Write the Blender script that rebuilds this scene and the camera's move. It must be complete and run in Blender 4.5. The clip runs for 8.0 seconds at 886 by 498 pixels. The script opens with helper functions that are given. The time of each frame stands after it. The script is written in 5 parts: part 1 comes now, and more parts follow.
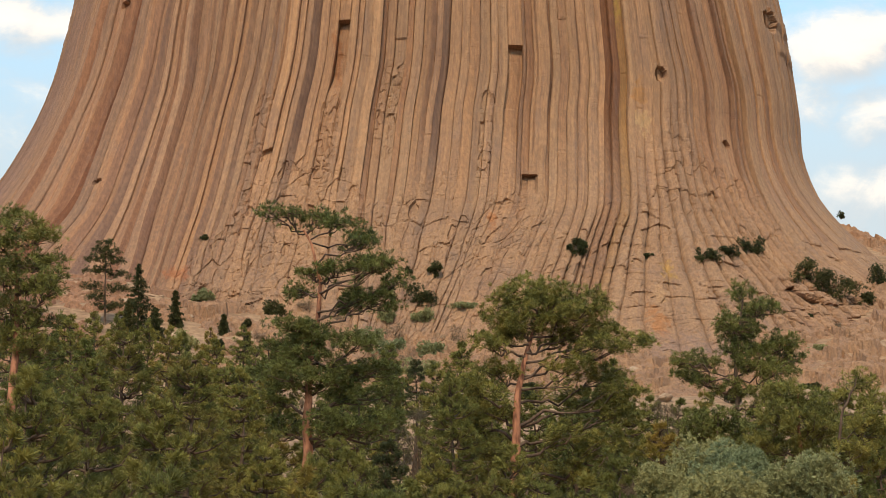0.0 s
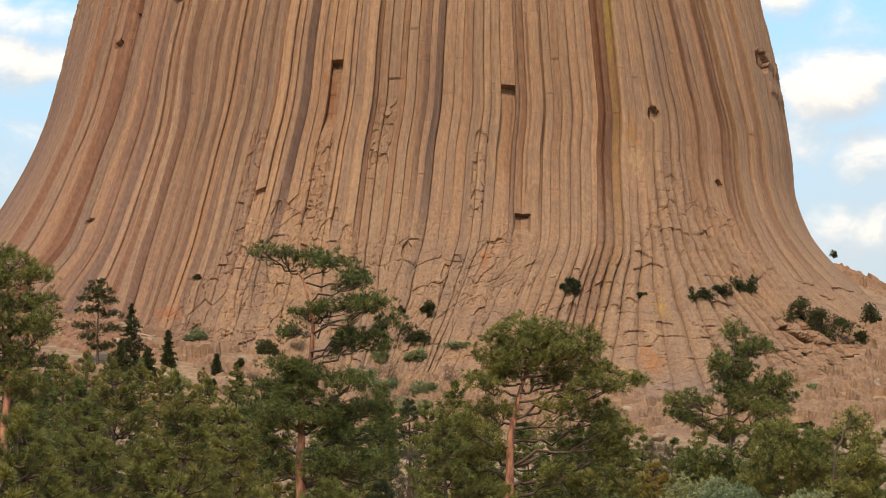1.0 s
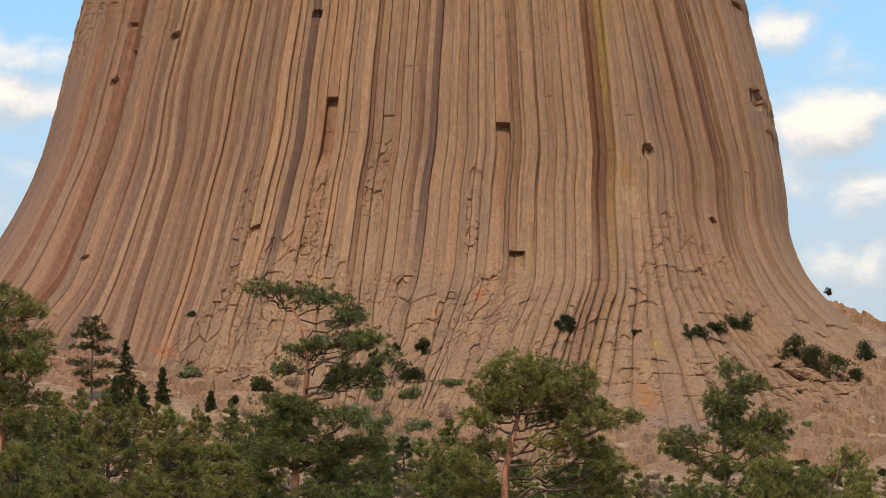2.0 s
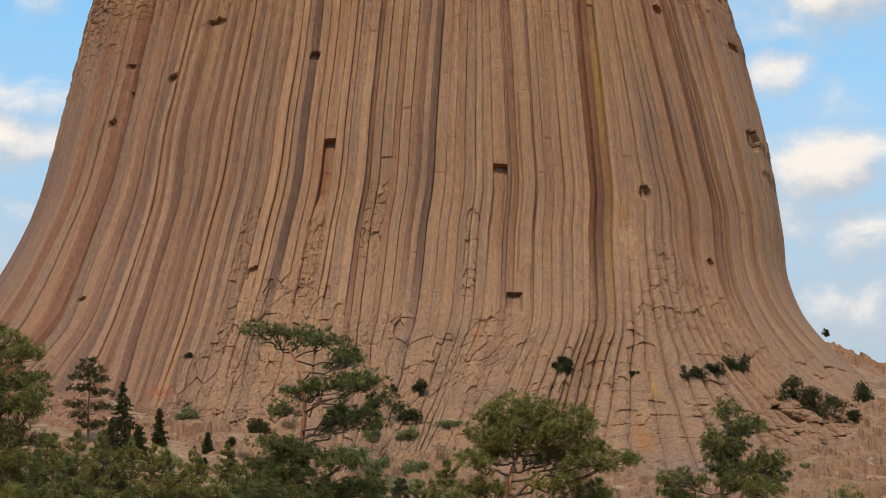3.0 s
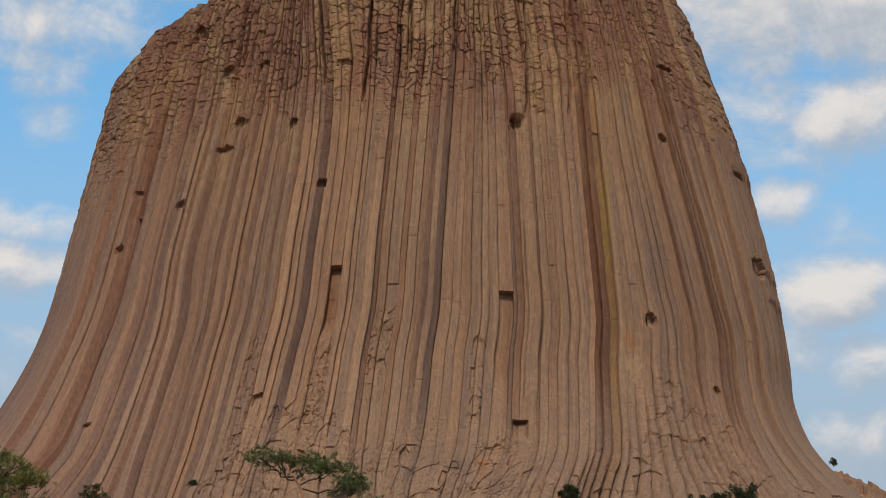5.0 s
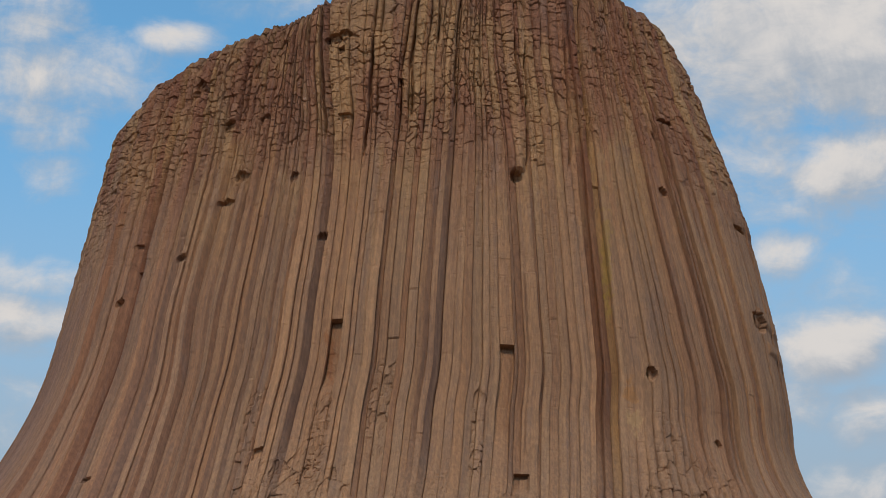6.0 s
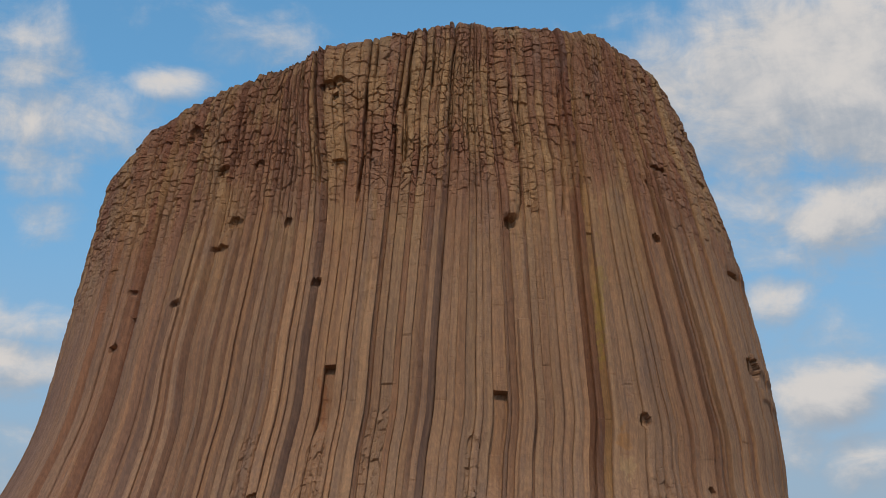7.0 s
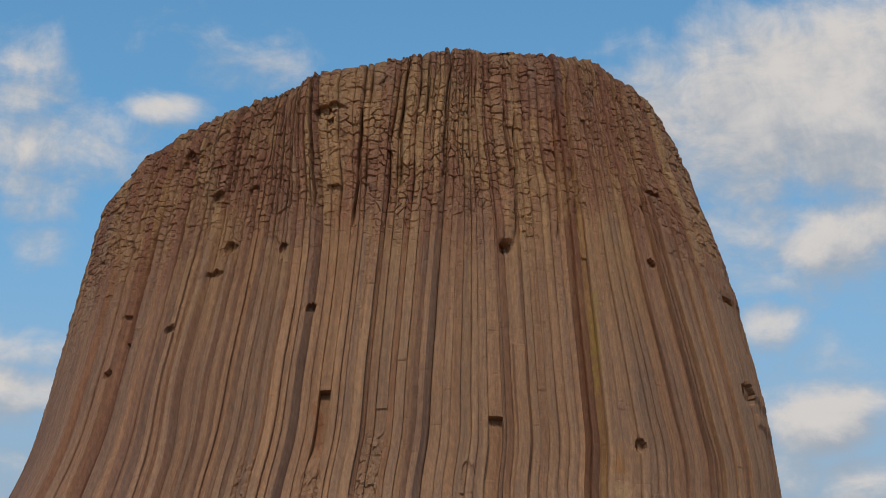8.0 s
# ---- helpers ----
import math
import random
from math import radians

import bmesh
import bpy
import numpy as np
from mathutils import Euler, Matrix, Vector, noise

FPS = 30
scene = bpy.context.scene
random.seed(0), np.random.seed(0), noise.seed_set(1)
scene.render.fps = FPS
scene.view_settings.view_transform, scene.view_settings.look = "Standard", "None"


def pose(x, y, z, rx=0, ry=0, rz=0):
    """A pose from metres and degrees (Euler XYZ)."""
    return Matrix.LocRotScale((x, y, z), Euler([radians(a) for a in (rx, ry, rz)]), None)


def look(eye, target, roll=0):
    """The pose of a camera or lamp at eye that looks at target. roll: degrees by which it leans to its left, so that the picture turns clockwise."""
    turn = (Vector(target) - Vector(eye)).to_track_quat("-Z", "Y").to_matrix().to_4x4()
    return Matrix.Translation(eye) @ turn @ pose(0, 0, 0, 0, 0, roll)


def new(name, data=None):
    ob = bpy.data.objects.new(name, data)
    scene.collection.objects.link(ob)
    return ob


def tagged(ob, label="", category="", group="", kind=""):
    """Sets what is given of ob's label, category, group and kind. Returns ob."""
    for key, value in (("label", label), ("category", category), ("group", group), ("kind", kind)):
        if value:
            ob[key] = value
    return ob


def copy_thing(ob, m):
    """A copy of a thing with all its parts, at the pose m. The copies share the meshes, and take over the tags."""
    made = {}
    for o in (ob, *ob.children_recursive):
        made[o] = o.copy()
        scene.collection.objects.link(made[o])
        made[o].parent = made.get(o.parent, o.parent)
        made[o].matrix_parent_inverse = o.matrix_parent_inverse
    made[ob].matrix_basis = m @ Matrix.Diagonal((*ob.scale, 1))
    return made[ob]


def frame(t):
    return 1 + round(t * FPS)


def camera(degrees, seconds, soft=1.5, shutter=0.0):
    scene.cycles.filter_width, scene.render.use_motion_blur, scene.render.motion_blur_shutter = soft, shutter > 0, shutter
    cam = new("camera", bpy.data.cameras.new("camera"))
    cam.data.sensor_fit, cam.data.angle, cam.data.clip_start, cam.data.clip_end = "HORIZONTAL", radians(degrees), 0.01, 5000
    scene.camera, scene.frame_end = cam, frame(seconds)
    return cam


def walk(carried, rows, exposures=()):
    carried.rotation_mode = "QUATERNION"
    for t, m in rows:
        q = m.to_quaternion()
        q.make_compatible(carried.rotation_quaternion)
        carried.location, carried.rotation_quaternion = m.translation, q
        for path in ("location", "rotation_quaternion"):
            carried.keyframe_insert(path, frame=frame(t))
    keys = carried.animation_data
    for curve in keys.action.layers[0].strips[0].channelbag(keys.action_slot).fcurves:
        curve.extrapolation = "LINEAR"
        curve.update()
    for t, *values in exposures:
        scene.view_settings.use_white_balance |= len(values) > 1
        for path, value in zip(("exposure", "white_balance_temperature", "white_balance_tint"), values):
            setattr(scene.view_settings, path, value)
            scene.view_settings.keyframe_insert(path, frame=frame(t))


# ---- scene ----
cam = camera(25.3, 8.0, soft=0.7)
EYE = 1.6
# seconds, and the turn about x, y and z in degrees: a camera held at one spot and tilted up
ROWS = [
    (0.0, 99.500, 0.000, 0.000),
    (0.5, 100.037, 0.101, -0.108),
    (1.0, 100.644, 0.081, -0.191),
    (1.5, 101.176, 0.058, -0.276),
    (3.0, 102.921, 0.086, -0.425),
    (3.5, 103.616, 0.050, -0.316),
    (4.0, 104.554, -0.043, -0.353),
    (4.5, 105.659, -0.110, -0.318),
    (6.0, 108.162, -0.099, -0.274),
    (6.5, 108.912, -0.101, -0.334),
    (7.0, 109.497, -0.128, -0.482),
    (7.5, 109.941, -0.036, -0.569),
    (8.0, 110.233, -0.082, -0.617),
]
STOPS = [(0.0, 0.47, 7200, 10), (0.5, 0.56, 7150, 10), (1.0, 0.46, 7000, 10), (1.5, 0.34, 6900, 10), (3.0, 0.10, 6550, 10), (3.5, -0.02, 6450, 10), (4.5, -0.15, 6250, 10), (6.0, -0.36, 6250, 10), (7.0, -0.44, 6250, 10), (8.0, -0.46, 6250, 10)]
walk(cam, [(t, pose(0, 0, EYE, rx, ry, rz)) for t, rx, ry, rz in ROWS], STOPS)

# ---- world, sun ----
SUN_UP, SUN_FROM = 50.0, 189.0        # degrees above the horizon; compass bearing from north (+y), clockwise


def link(nt, a, b):
    nt.links.new(a, b)


def math_node(nt, op, a, b=0.0, c=0.0, clamp=False):
    n = nt.nodes.new("ShaderNodeMath")
    n.operation, n.use_clamp = op, clamp
    for i, v in enumerate((a, b, c)):
        if isinstance(v, (int, float)):
            n.inputs[i].default_value = v
        else:
            nt.links.new(v, n.inputs[i])
    return n.outputs[0]


def vec_node(nt, op, a, b):
    n = nt.nodes.new("ShaderNodeVectorMath")
    n.operation = op
    for i, v in enumerate((a, b)):
        if isinstance(v, tuple):
            n.inputs[i].default_value = v
        else:
            nt.links.new(v, n.inputs[i])
    return n.outputs["Value"] if op in ("LENGTH", "DOT_PRODUCT") else n.outputs[0]


def mix(nt, fac, a, b, blend="MIX"):
    n = nt.nodes.new("ShaderNodeMix")
    n.data_type, n.blend_type = "RGBA", blend
    for sock, v in ((n.inputs[0], fac), (n.inputs[6], a), (n.inputs[7], b)):
        if isinstance(v, (int, float)):
            sock.default_value = v
        elif isinstance(v, tuple):
            sock.default_value = (*v, 1)
        else:
            nt.links.new(v, sock)
    return n.outputs[2]


def noise_node(nt, vector, scale, detail=4.0, rough=0.55, distort=0.0):
    n = nt.nodes.new("ShaderNodeTexNoise")
    n.inputs["Scale"].default_value = scale
    n.inputs["Detail"].default_value = detail
    n.inputs["Roughness"].default_value = rough
    n.inputs["Distortion"].default_value = distort
    nt.links.new(vector, n.inputs["Vector"])
    return n.outputs[0]


def smooth(nt, value, lo, hi):
    n = nt.nodes.new("ShaderNodeMapRange")
    n.interpolation_type = "SMOOTHSTEP"
    nt.links.new(value, n.inputs[0])
    for i, v in ((1, lo), (2, hi), (3, 0.0), (4, 1.0)):
        n.inputs[i].default_value = v
    return n.outputs[0]


def cloudy_sky():
    world = bpy.data.worlds.new("sky")
    scene.world = world
    world.use_nodes = True
    nt = world.node_tree
    nt.nodes.clear()
    out, bg = nt.nodes.new("ShaderNodeOutputWorld"), nt.nodes.new("ShaderNodeBackground")
    sky = nt.nodes.new("ShaderNodeTexSky")
    sky.sky_type, sky.sun_disc = "NISHITA", False
    sky.sun_elevation, sky.sun_rotation = radians(SUN_UP), radians(SUN_FROM)
    sky.air_density, sky.dust_density, sky.ozone_density = 1.0, 0.6, 2.5
    way = nt.nodes.new("ShaderNodeTexCoord").outputs["Generated"]
    split = nt.nodes.new("ShaderNodeSeparateXYZ")
    link(nt, way, split.inputs[0])
    ahead = smooth(nt, split.outputs[1], 0.0, 0.3)
    def density(v):
        """How thick the cloud is along a way: banks at bearing east of north and height (both as parts of a unit way), with half width, half height and density."""
        billow = noise_node(nt, v, 11.0, 9.0, 0.60, 0.5)
        wisps = noise_node(nt, vec_node(nt, "MULTIPLY", v, (1.0, 1.0, 1.7)), 30.0, 7.0, 0.62, 0.4)
        rough = math_node(nt, "ADD", math_node(nt, "MULTIPLY", billow, 0.62), math_node(nt, "MULTIPLY", wisps, 0.38))
        total = None
        for bx, bz, wx, wz, dense in CLOUD_BANKS:
            off = vec_node(nt, "MULTIPLY", vec_node(nt, "SUBTRACT", v, (bx, 0.0, bz)), (1 / wx, 0.0, 1 / wz))
            fall = math_node(nt, "MULTIPLY", smooth(nt, vec_node(nt, "LENGTH", off, (0, 0, 0)), 1.5, 0.0), dense)
            total = fall if total is None else math_node(nt, "MAXIMUM", total, fall)
        total = math_node(nt, "ADD", math_node(nt, "MULTIPLY", total, ahead), math_node(nt, "MULTIPLY", math_node(nt, "SUBTRACT", 1.0, ahead), 0.42))
        return math_node(nt, "ADD", total, math_node(nt, "MULTIPLY", math_node(nt, "SUBTRACT", rough, 0.5), 2.4))

    thick = density(way)
    cover = smooth(nt, thick, 0.20, 0.95)
    # tops towards the sun are bright, undersides dim
    crown = math_node(nt, "SUBTRACT", thick, density(vec_node(nt, "ADD", way, (-0.004, 0.0, 0.013))))
    lit = smooth(nt, math_node(nt, "ADD", crown, math_node(nt, "MULTIPLY", thick, 0.25)), -0.25, 0.75)
    cloud = mix(nt, lit, CLOUD_DIM, CLOUD_LIT)
    haze = math_node(nt, "MULTIPLY", smooth(nt, split.outputs[2], 0.40, 0.15), 0.9)
    blue = mix(nt, haze, mix(nt, 1.0, sky.outputs[0], (1.5, 2.2, 2.12), "MULTIPLY"), HAZE)
    link(nt, mix(nt, cover, blue, cloud), bg.inputs[0])
    bg.inputs[1].default_value = 0.10
    link(nt, bg.outputs[0], out.inputs[0])


CLOUD_DIM, CLOUD_LIT, HAZE = (4.9, 5.4, 6.0), (9.0, 8.4, 7.8), (4.6, 5.0, 5.5)
CLOUD_BANKS = [
    (0.1959, 0.4052, 0.1383, 0.0560, 1.30),
    (0.1411, 0.4023, 0.0593, 0.0362, 1.10),
    (0.1831, 0.3464, 0.1086, 0.0362, 0.80),
    (0.1704, 0.3068, 0.0230, 0.0148, 0.85),
    (0.2055, 0.2647, 0.0395, 0.0198, 0.80),
    (0.1946, 0.2517, 0.0296, 0.0148, 0.75),
    (0.2157, 0.2278, 0.0296, 0.0132, 0.70),
    (0.1731, 0.3053, 0.0230, 0.0165, 0.80),
    (-0.1800, 0.3865, 0.0560, 0.0247, 0.85),
    (-0.1305, 0.4080, 0.0263, 0.0115, 0.75),
    (-0.1987, 0.4130, 0.0362, 0.0362, 0.62),
    (-0.0913, 0.4356, 0.0658, 0.0263, 0.60),
    (-0.1936, 0.3674, 0.0395, 0.0198, 0.60),
    (-0.1984, 0.2906, 0.0296, 0.0165, 0.80),
    (-0.2007, 0.2690, 0.0296, 0.0181, 0.85),
    (-0.2043, 0.2746, 0.0329, 0.0148, 0.90),
    (-0.1982, 0.2723, 0.0329, 0.0148, 0.85),
    (-0.1881, 0.3390, 0.0230, 0.0148, 0.50),
    (0.1998, 0.2602, 0.0395, 0.0198, 0.85),
    (0.1841, 0.2313, 0.0263, 0.0198, 0.60),
    (0.2111, 0.2246, 0.0263, 0.0198, 0.70),
    (0.2114, 0.1891, 0.0428, 0.0230, 0.62),
    (-0.2107, 0.2137, 0.0395, 0.0428, 0.35),
    (0.2102, 0.2863, 0.0494, 0.0296, 0.40),
]
cloudy_sky()
sun = new("sun", bpy.data.lights.new("sun", "SUN"))
sun.data.energy, sun.data.angle, sun.data.color = 2.5, radians(8), (1.0, 0.83, 0.64)
sun.matrix_world = look((0, 0, 0), (-math.sin(radians(SUN_FROM)) * math.cos(radians(SUN_UP)), -math.cos(radians(SUN_FROM)) * math.cos(radians(SUN_UP)), -math.sin(radians(SUN_UP))))


# ---- materials ----
def material(name, rough=0.85):
    m = bpy.data.materials.new(name)
    m.use_nodes = True
    nt = m.node_tree
    b = nt.nodes["Principled BSDF"]
    b.inputs["Roughness"].default_value = rough
    b.inputs["Specular IOR Level"].default_value = 0.25
    return m, nt, b


def bump(nt, b, height, strength, distance):
    n = nt.nodes.new("ShaderNodeBump")
    n.inputs["Strength"].default_value, n.inputs["Distance"].default_value = strength, distance
    link(nt, height, n.inputs["Height"])
    link(nt, n.outputs[0], b.inputs["Normal"])


# fresh scars and stains: heart, half size, hue
SCAR_STAINS = [((44.9, 0, 54.5), (2.6, 4.5), (0.50, 0.21, 0.06)), ((48.7, 0, 67.4), (1.5, 3.2), (0.62, 0.42, 0.10)), ((45.8, 0, 61.0), (1.8, 2.6), (0.58, 0.40, 0.22)),
               ((10.6, 0, 79.5), (1.6, 2.6), (0.50, 0.20, 0.06)), ((-57.6, 0, 66.8), (3.0, 1.8), (0.46, 0.17, 0.07)), ((-24.0, 0, 120.0), (1.3, 8.0), (0.36, 0.15, 0.06)),
               ((46.1, 0, 106.0), (2.2, 3.8), (0.62, 0.47, 0.25)), ((45.4, 0, 113.0), (1.6, 4.0), (0.52, 0.27, 0.08)), ((40.9, 0, 146.0), (1.4, 16.0), (0.42, 0.33, 0.07)),
               ((50.0, 0, 47.5), (9.0, 4.5), (0.30, 0.235, 0.215))]


def rock_material():
    """Phonolite: tan, with streaks along the columns, pale fresh rock low down, rusty and lichened rock high up."""
    m, nt, b = material("phonolite", 0.9)
    place = nt.nodes.new("ShaderNodeTexCoord").outputs["Object"]
    info = nt.nodes.new("ShaderNodeObjectInfo")
    split = nt.nodes.new("ShaderNodeSeparateXYZ")
    link(nt, place, split.inputs[0])
    lane = nt.nodes.new("ShaderNodeAttribute")      # how far across the face a point's column stands
    lane.attribute_name = "lane"
    along = nt.nodes.new("ShaderNodeCombineXYZ")
    link(nt, lane.outputs["Fac"], along.inputs[0])
    link(nt, split.outputs[2], along.inputs[2])
    streaks = math_node(nt, "ADD", math_node(nt, "MULTIPLY", noise_node(nt, vec_node(nt, "MULTIPLY", along.outputs[0], (1.0, 1.0, 0.022)), 0.55, 5.0, 0.62), 0.6), math_node(nt, "MULTIPLY", noise_node(nt, vec_node(nt, "MULTIPLY", along.outputs[0], (1.0, 1.0, 0.016)), 2.4, 4.0, 0.6), 0.4))
    streaks = smooth(nt, streaks, 0.30, 0.70)
    blotch = noise_node(nt, vec_node(nt, "MULTIPLY", place, (1.0, 1.0, 0.45)), 0.07, 5.0, 0.6, 0.4)
    grain = noise_node(nt, vec_node(nt, "MULTIPLY", place, (1.0, 1.0, 0.25)), 1.6, 6.0, 0.62, 0.3)
    wander = math_node(nt, "MULTIPLY", math_node(nt, "SUBTRACT", blotch, 0.5), 60.0)
    level = math_node(nt, "ADD", split.outputs[2], wander)
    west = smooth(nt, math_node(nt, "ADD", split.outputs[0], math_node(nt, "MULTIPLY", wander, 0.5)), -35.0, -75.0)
    low = smooth(nt, math_node(nt, "ADD", level, math_node(nt, "MULTIPLY", west, 38.0)), 104.0, 74.0)
    high = smooth(nt, level, 140.0, 190.0)
    base = mix(nt, streaks, (0.300, 0.200, 0.138), (0.530, 0.352, 0.205))
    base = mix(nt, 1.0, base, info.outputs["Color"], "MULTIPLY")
    pale = mix(nt, grain, (0.345, 0.235, 0.145), (0.51, 0.355, 0.222))
    pale = mix(nt, math_node(nt, "MULTIPLY", smooth(nt, noise_node(nt, place, 0.12, 5.0, 0.65, 0.6), 0.45, 0.62), 0.55), pale, (0.29, 0.215, 0.165))
    base = mix(nt, math_node(nt, "MULTIPLY", low, 0.62), base, pale)
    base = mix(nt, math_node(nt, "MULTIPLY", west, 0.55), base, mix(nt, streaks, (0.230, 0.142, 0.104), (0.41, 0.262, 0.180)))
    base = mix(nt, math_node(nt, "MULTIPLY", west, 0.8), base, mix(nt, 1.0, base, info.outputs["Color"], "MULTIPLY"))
    # fresh orange and yellow scars
    for heart, size, hue in SCAR_STAINS:
        off = vec_node(nt, "MULTIPLY", vec_node(nt, "SUBTRACT", place, heart), (1 / size[0], 0.0, 1 / size[1]))
        near = math_node(nt, "ADD", vec_node(nt, "LENGTH", off, (0, 0, 0)), math_node(nt, "MULTIPLY", math_node(nt, "SUBTRACT", noise_node(nt, place, 0.5, 4.0, 0.6), 0.5), 3.4))
        base = mix(nt, math_node(nt, "MULTIPLY", smooth(nt, near, 1.1, 0.4), 0.5), base, hue)
    rust = mix(nt, smooth(nt, math_node(nt, "ADD", math_node(nt, "MULTIPLY", blotch, 0.84), math_node(nt, "MULTIPLY", info.outputs["Random"], 0.16)), 0.40, 0.62), (0.300, 0.135, 0.085), (0.54, 0.37, 0.18))
    base = mix(nt, math_node(nt, "MULTIPLY", high, 0.62), base, rust)
    stain = smooth(nt, noise_node(nt, vec_node(nt, "MULTIPLY", place, (1.0, 1.0, 0.12)), 0.22, 4.0, 0.6, 0.3), 0.56, 0.72)
    base = mix(nt, math_node(nt, "MULTIPLY", stain, 0.35), base, (0.27, 0.215, 0.19))
    lichen = smooth(nt, noise_node(nt, place, 0.8, 6.0, 0.7), 0.60, 0.70)
    base = mix(nt, math_node(nt, "MULTIPLY", lichen, 0.16), base, (0.24, 0.215, 0.12))
    weather = nt.nodes.new("ShaderNodeAttribute")
    weather.attribute_name = "weathering"
    crest = math_node(nt, "MULTIPLY", weather.outputs["Fac"], smooth(nt, noise_node(nt, place, 0.35, 5.0, 0.65), 0.28, 0.6))
    base = mix(nt, math_node(nt, "MULTIPLY", crest, 0.42), base, (0.075, 0.058, 0.040))
    perch = vec_node(nt, "LENGTH", vec_node(nt, "MULTIPLY", vec_node(nt, "SUBTRACT", place, (-27.0, 0.0, 192.0)), (0.11, 0.0, 0.055)), (0, 0, 0))
    white = math_node(nt, "MULTIPLY", smooth(nt, perch, 1.0, 0.3), smooth(nt, noise_node(nt, place, 1.3, 4.0, 0.7), 0.60, 0.66))
    base = mix(nt, math_node(nt, "MULTIPLY", white, 0.7), base, (0.55, 0.50, 0.44))
    specks = smooth(nt, grain, 0.38, 0.64)
    base = mix(nt, 0.25, base, mix(nt, specks, (0.26, 0.20, 0.15), (0.78, 0.64, 0.48)), "OVERLAY")
    dirt = smooth(nt, noise_node(nt, vec_node(nt, "MULTIPLY", place, (1.0, 1.0, 0.5)), 2.4, 5.0, 0.7, 0.6), 0.62, 0.72)
    base = mix(nt, math_node(nt, "MULTIPLY", dirt, 0.22), base, (0.13, 0.085, 0.055))
    # thin dark drips down the columns, and hairline cracks
    drips = smooth(nt, noise_node(nt, vec_node(nt, "MULTIPLY", along.outputs[0], (1.0, 1.0, 0.02)), 1.5, 4.0, 0.7, 0.1), 0.55, 0.66)
    base = mix(nt, math_node(nt, "MULTIPLY", drips, 0.24), base, (0.21, 0.150, 0.145))
    base = mix(nt, 1.0, base, (0.83, 0.73, 0.705), "MULTIPLY")
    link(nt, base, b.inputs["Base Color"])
    bump(nt, b, noise_node(nt, place, 1.8, 9.0, 0.74), 1.0, 0.60)
    return m


def two_tone(name, dark, light, scale, rough=0.85, stretch=(1, 1, 1), relief=0.0, per_object=0.0):
    m, nt, b = material(name, rough)
    place = nt.nodes.new("ShaderNodeTexCoord").outputs["Object"]
    grain = noise_node(nt, vec_node(nt, "MULTIPLY", place, stretch), scale, 6.0, 0.62, 0.2)
    wide = noise_node(nt, place, scale * 0.13, 3.0, 0.5)
    fac = math_node(nt, "ADD", math_node(nt, "MULTIPLY", grain, 0.65), math_node(nt, "MULTIPLY", wide, 0.35))
    base = mix(nt, smooth(nt, fac, 0.32, 0.68), dark, light)
    if per_object:
        info = nt.nodes.new("ShaderNodeObjectInfo")
        base = mix(nt, math_node(nt, "MULTIPLY", info.outputs["Random"], per_object), base, tuple(0.55 * c for c in dark))
    link(nt, base, b.inputs["Base Color"])
    if relief:
        bump(nt, b, grain, 0.7, relief)
    return m


def needle_material(name, dark, light, tip):
    """Needles: each tuft its own green, some yellowed; a little light passes through."""
    m, nt, b = material(name, 0.6)
    geo = nt.nodes.new("ShaderNodeNewGeometry")
    place = nt.nodes.new("ShaderNodeTexCoord").outputs["Object"]
    own = geo.outputs["Random Per Island"]
    wide = noise_node(nt, place, 0.6, 3.0, 0.5)
    base = mix(nt, own, dark, light)
    base = mix(nt, math_node(nt, "MULTIPLY", smooth(nt, wide, 0.42, 0.66), 0.7), base, tip)
    info = nt.nodes.new("ShaderNodeObjectInfo")
    base = mix(nt, 1.0, base, mix(nt, info.outputs["Random"], (0.70, 0.82, 0.84), (1.28, 1.20, 1.06)), "MULTIPLY")
    link(nt, base, b.inputs["Base Color"])
    soft = nt.nodes.new("ShaderNodeBsdfTranslucent")
    link(nt, base, soft.inputs[0])
    both = nt.nodes.new("ShaderNodeMixShader")
    both.inputs[0].default_value = 0.15
    link(nt, b.outputs[0], both.inputs[1])
    link(nt, soft.outputs[0], both.inputs[2])
    link(nt, both.outputs[0], nt.nodes["Material Output"].inputs[0])
    return m


ROCK = rock_material()
SOIL = two_tone("dry_soil", (0.17, 0.095, 0.055), (0.38, 0.24, 0.14), 0.5, 0.95, relief=0.2)
BOULDER = two_tone("weathered_boulder", (0.26, 0.16, 0.10), (0.52, 0.37, 0.25), 1.1, 0.9, relief=0.25, per_object=0.5)
BARK = two_tone("ponderosa_bark", (0.075, 0.030, 0.020), (0.47, 0.205, 0.115), 5.0, 0.95, (1, 1, 0.25), 0.05)
DARK_BARK = two_tone("grey_bark", (0.045, 0.030, 0.022), (0.15, 0.095, 0.065), 6.0, 0.95, (1, 1, 0.25), 0.04)
NEEDLES = needle_material("pine_needles", (0.050, 0.054, 0.015), (0.218, 0.207, 0.055), (0.215, 0.182, 0.045))
YELLOW_NEEDLES = needle_material("yellowed_needles", (0.095, 0.085, 0.020), (0.255, 0.215, 0.052), (0.30, 0.195, 0.05))
DARK_NEEDLES = needle_material("spruce_needles", (0.018, 0.022, 0.009), (0.082, 0.084, 0.029), (0.080, 0.078, 0.025))
SILVER_LEAVES = needle_material("silvery_leaves", (0.17, 0.17, 0.075), (0.33, 0.32, 0.16), (0.27, 0.25, 0.11))
DRY_TWIGS = needle_material("dry_twigs", (0.12, 0.08, 0.05), (0.22, 0.15, 0.10), (0.18, 0.13, 0.08))


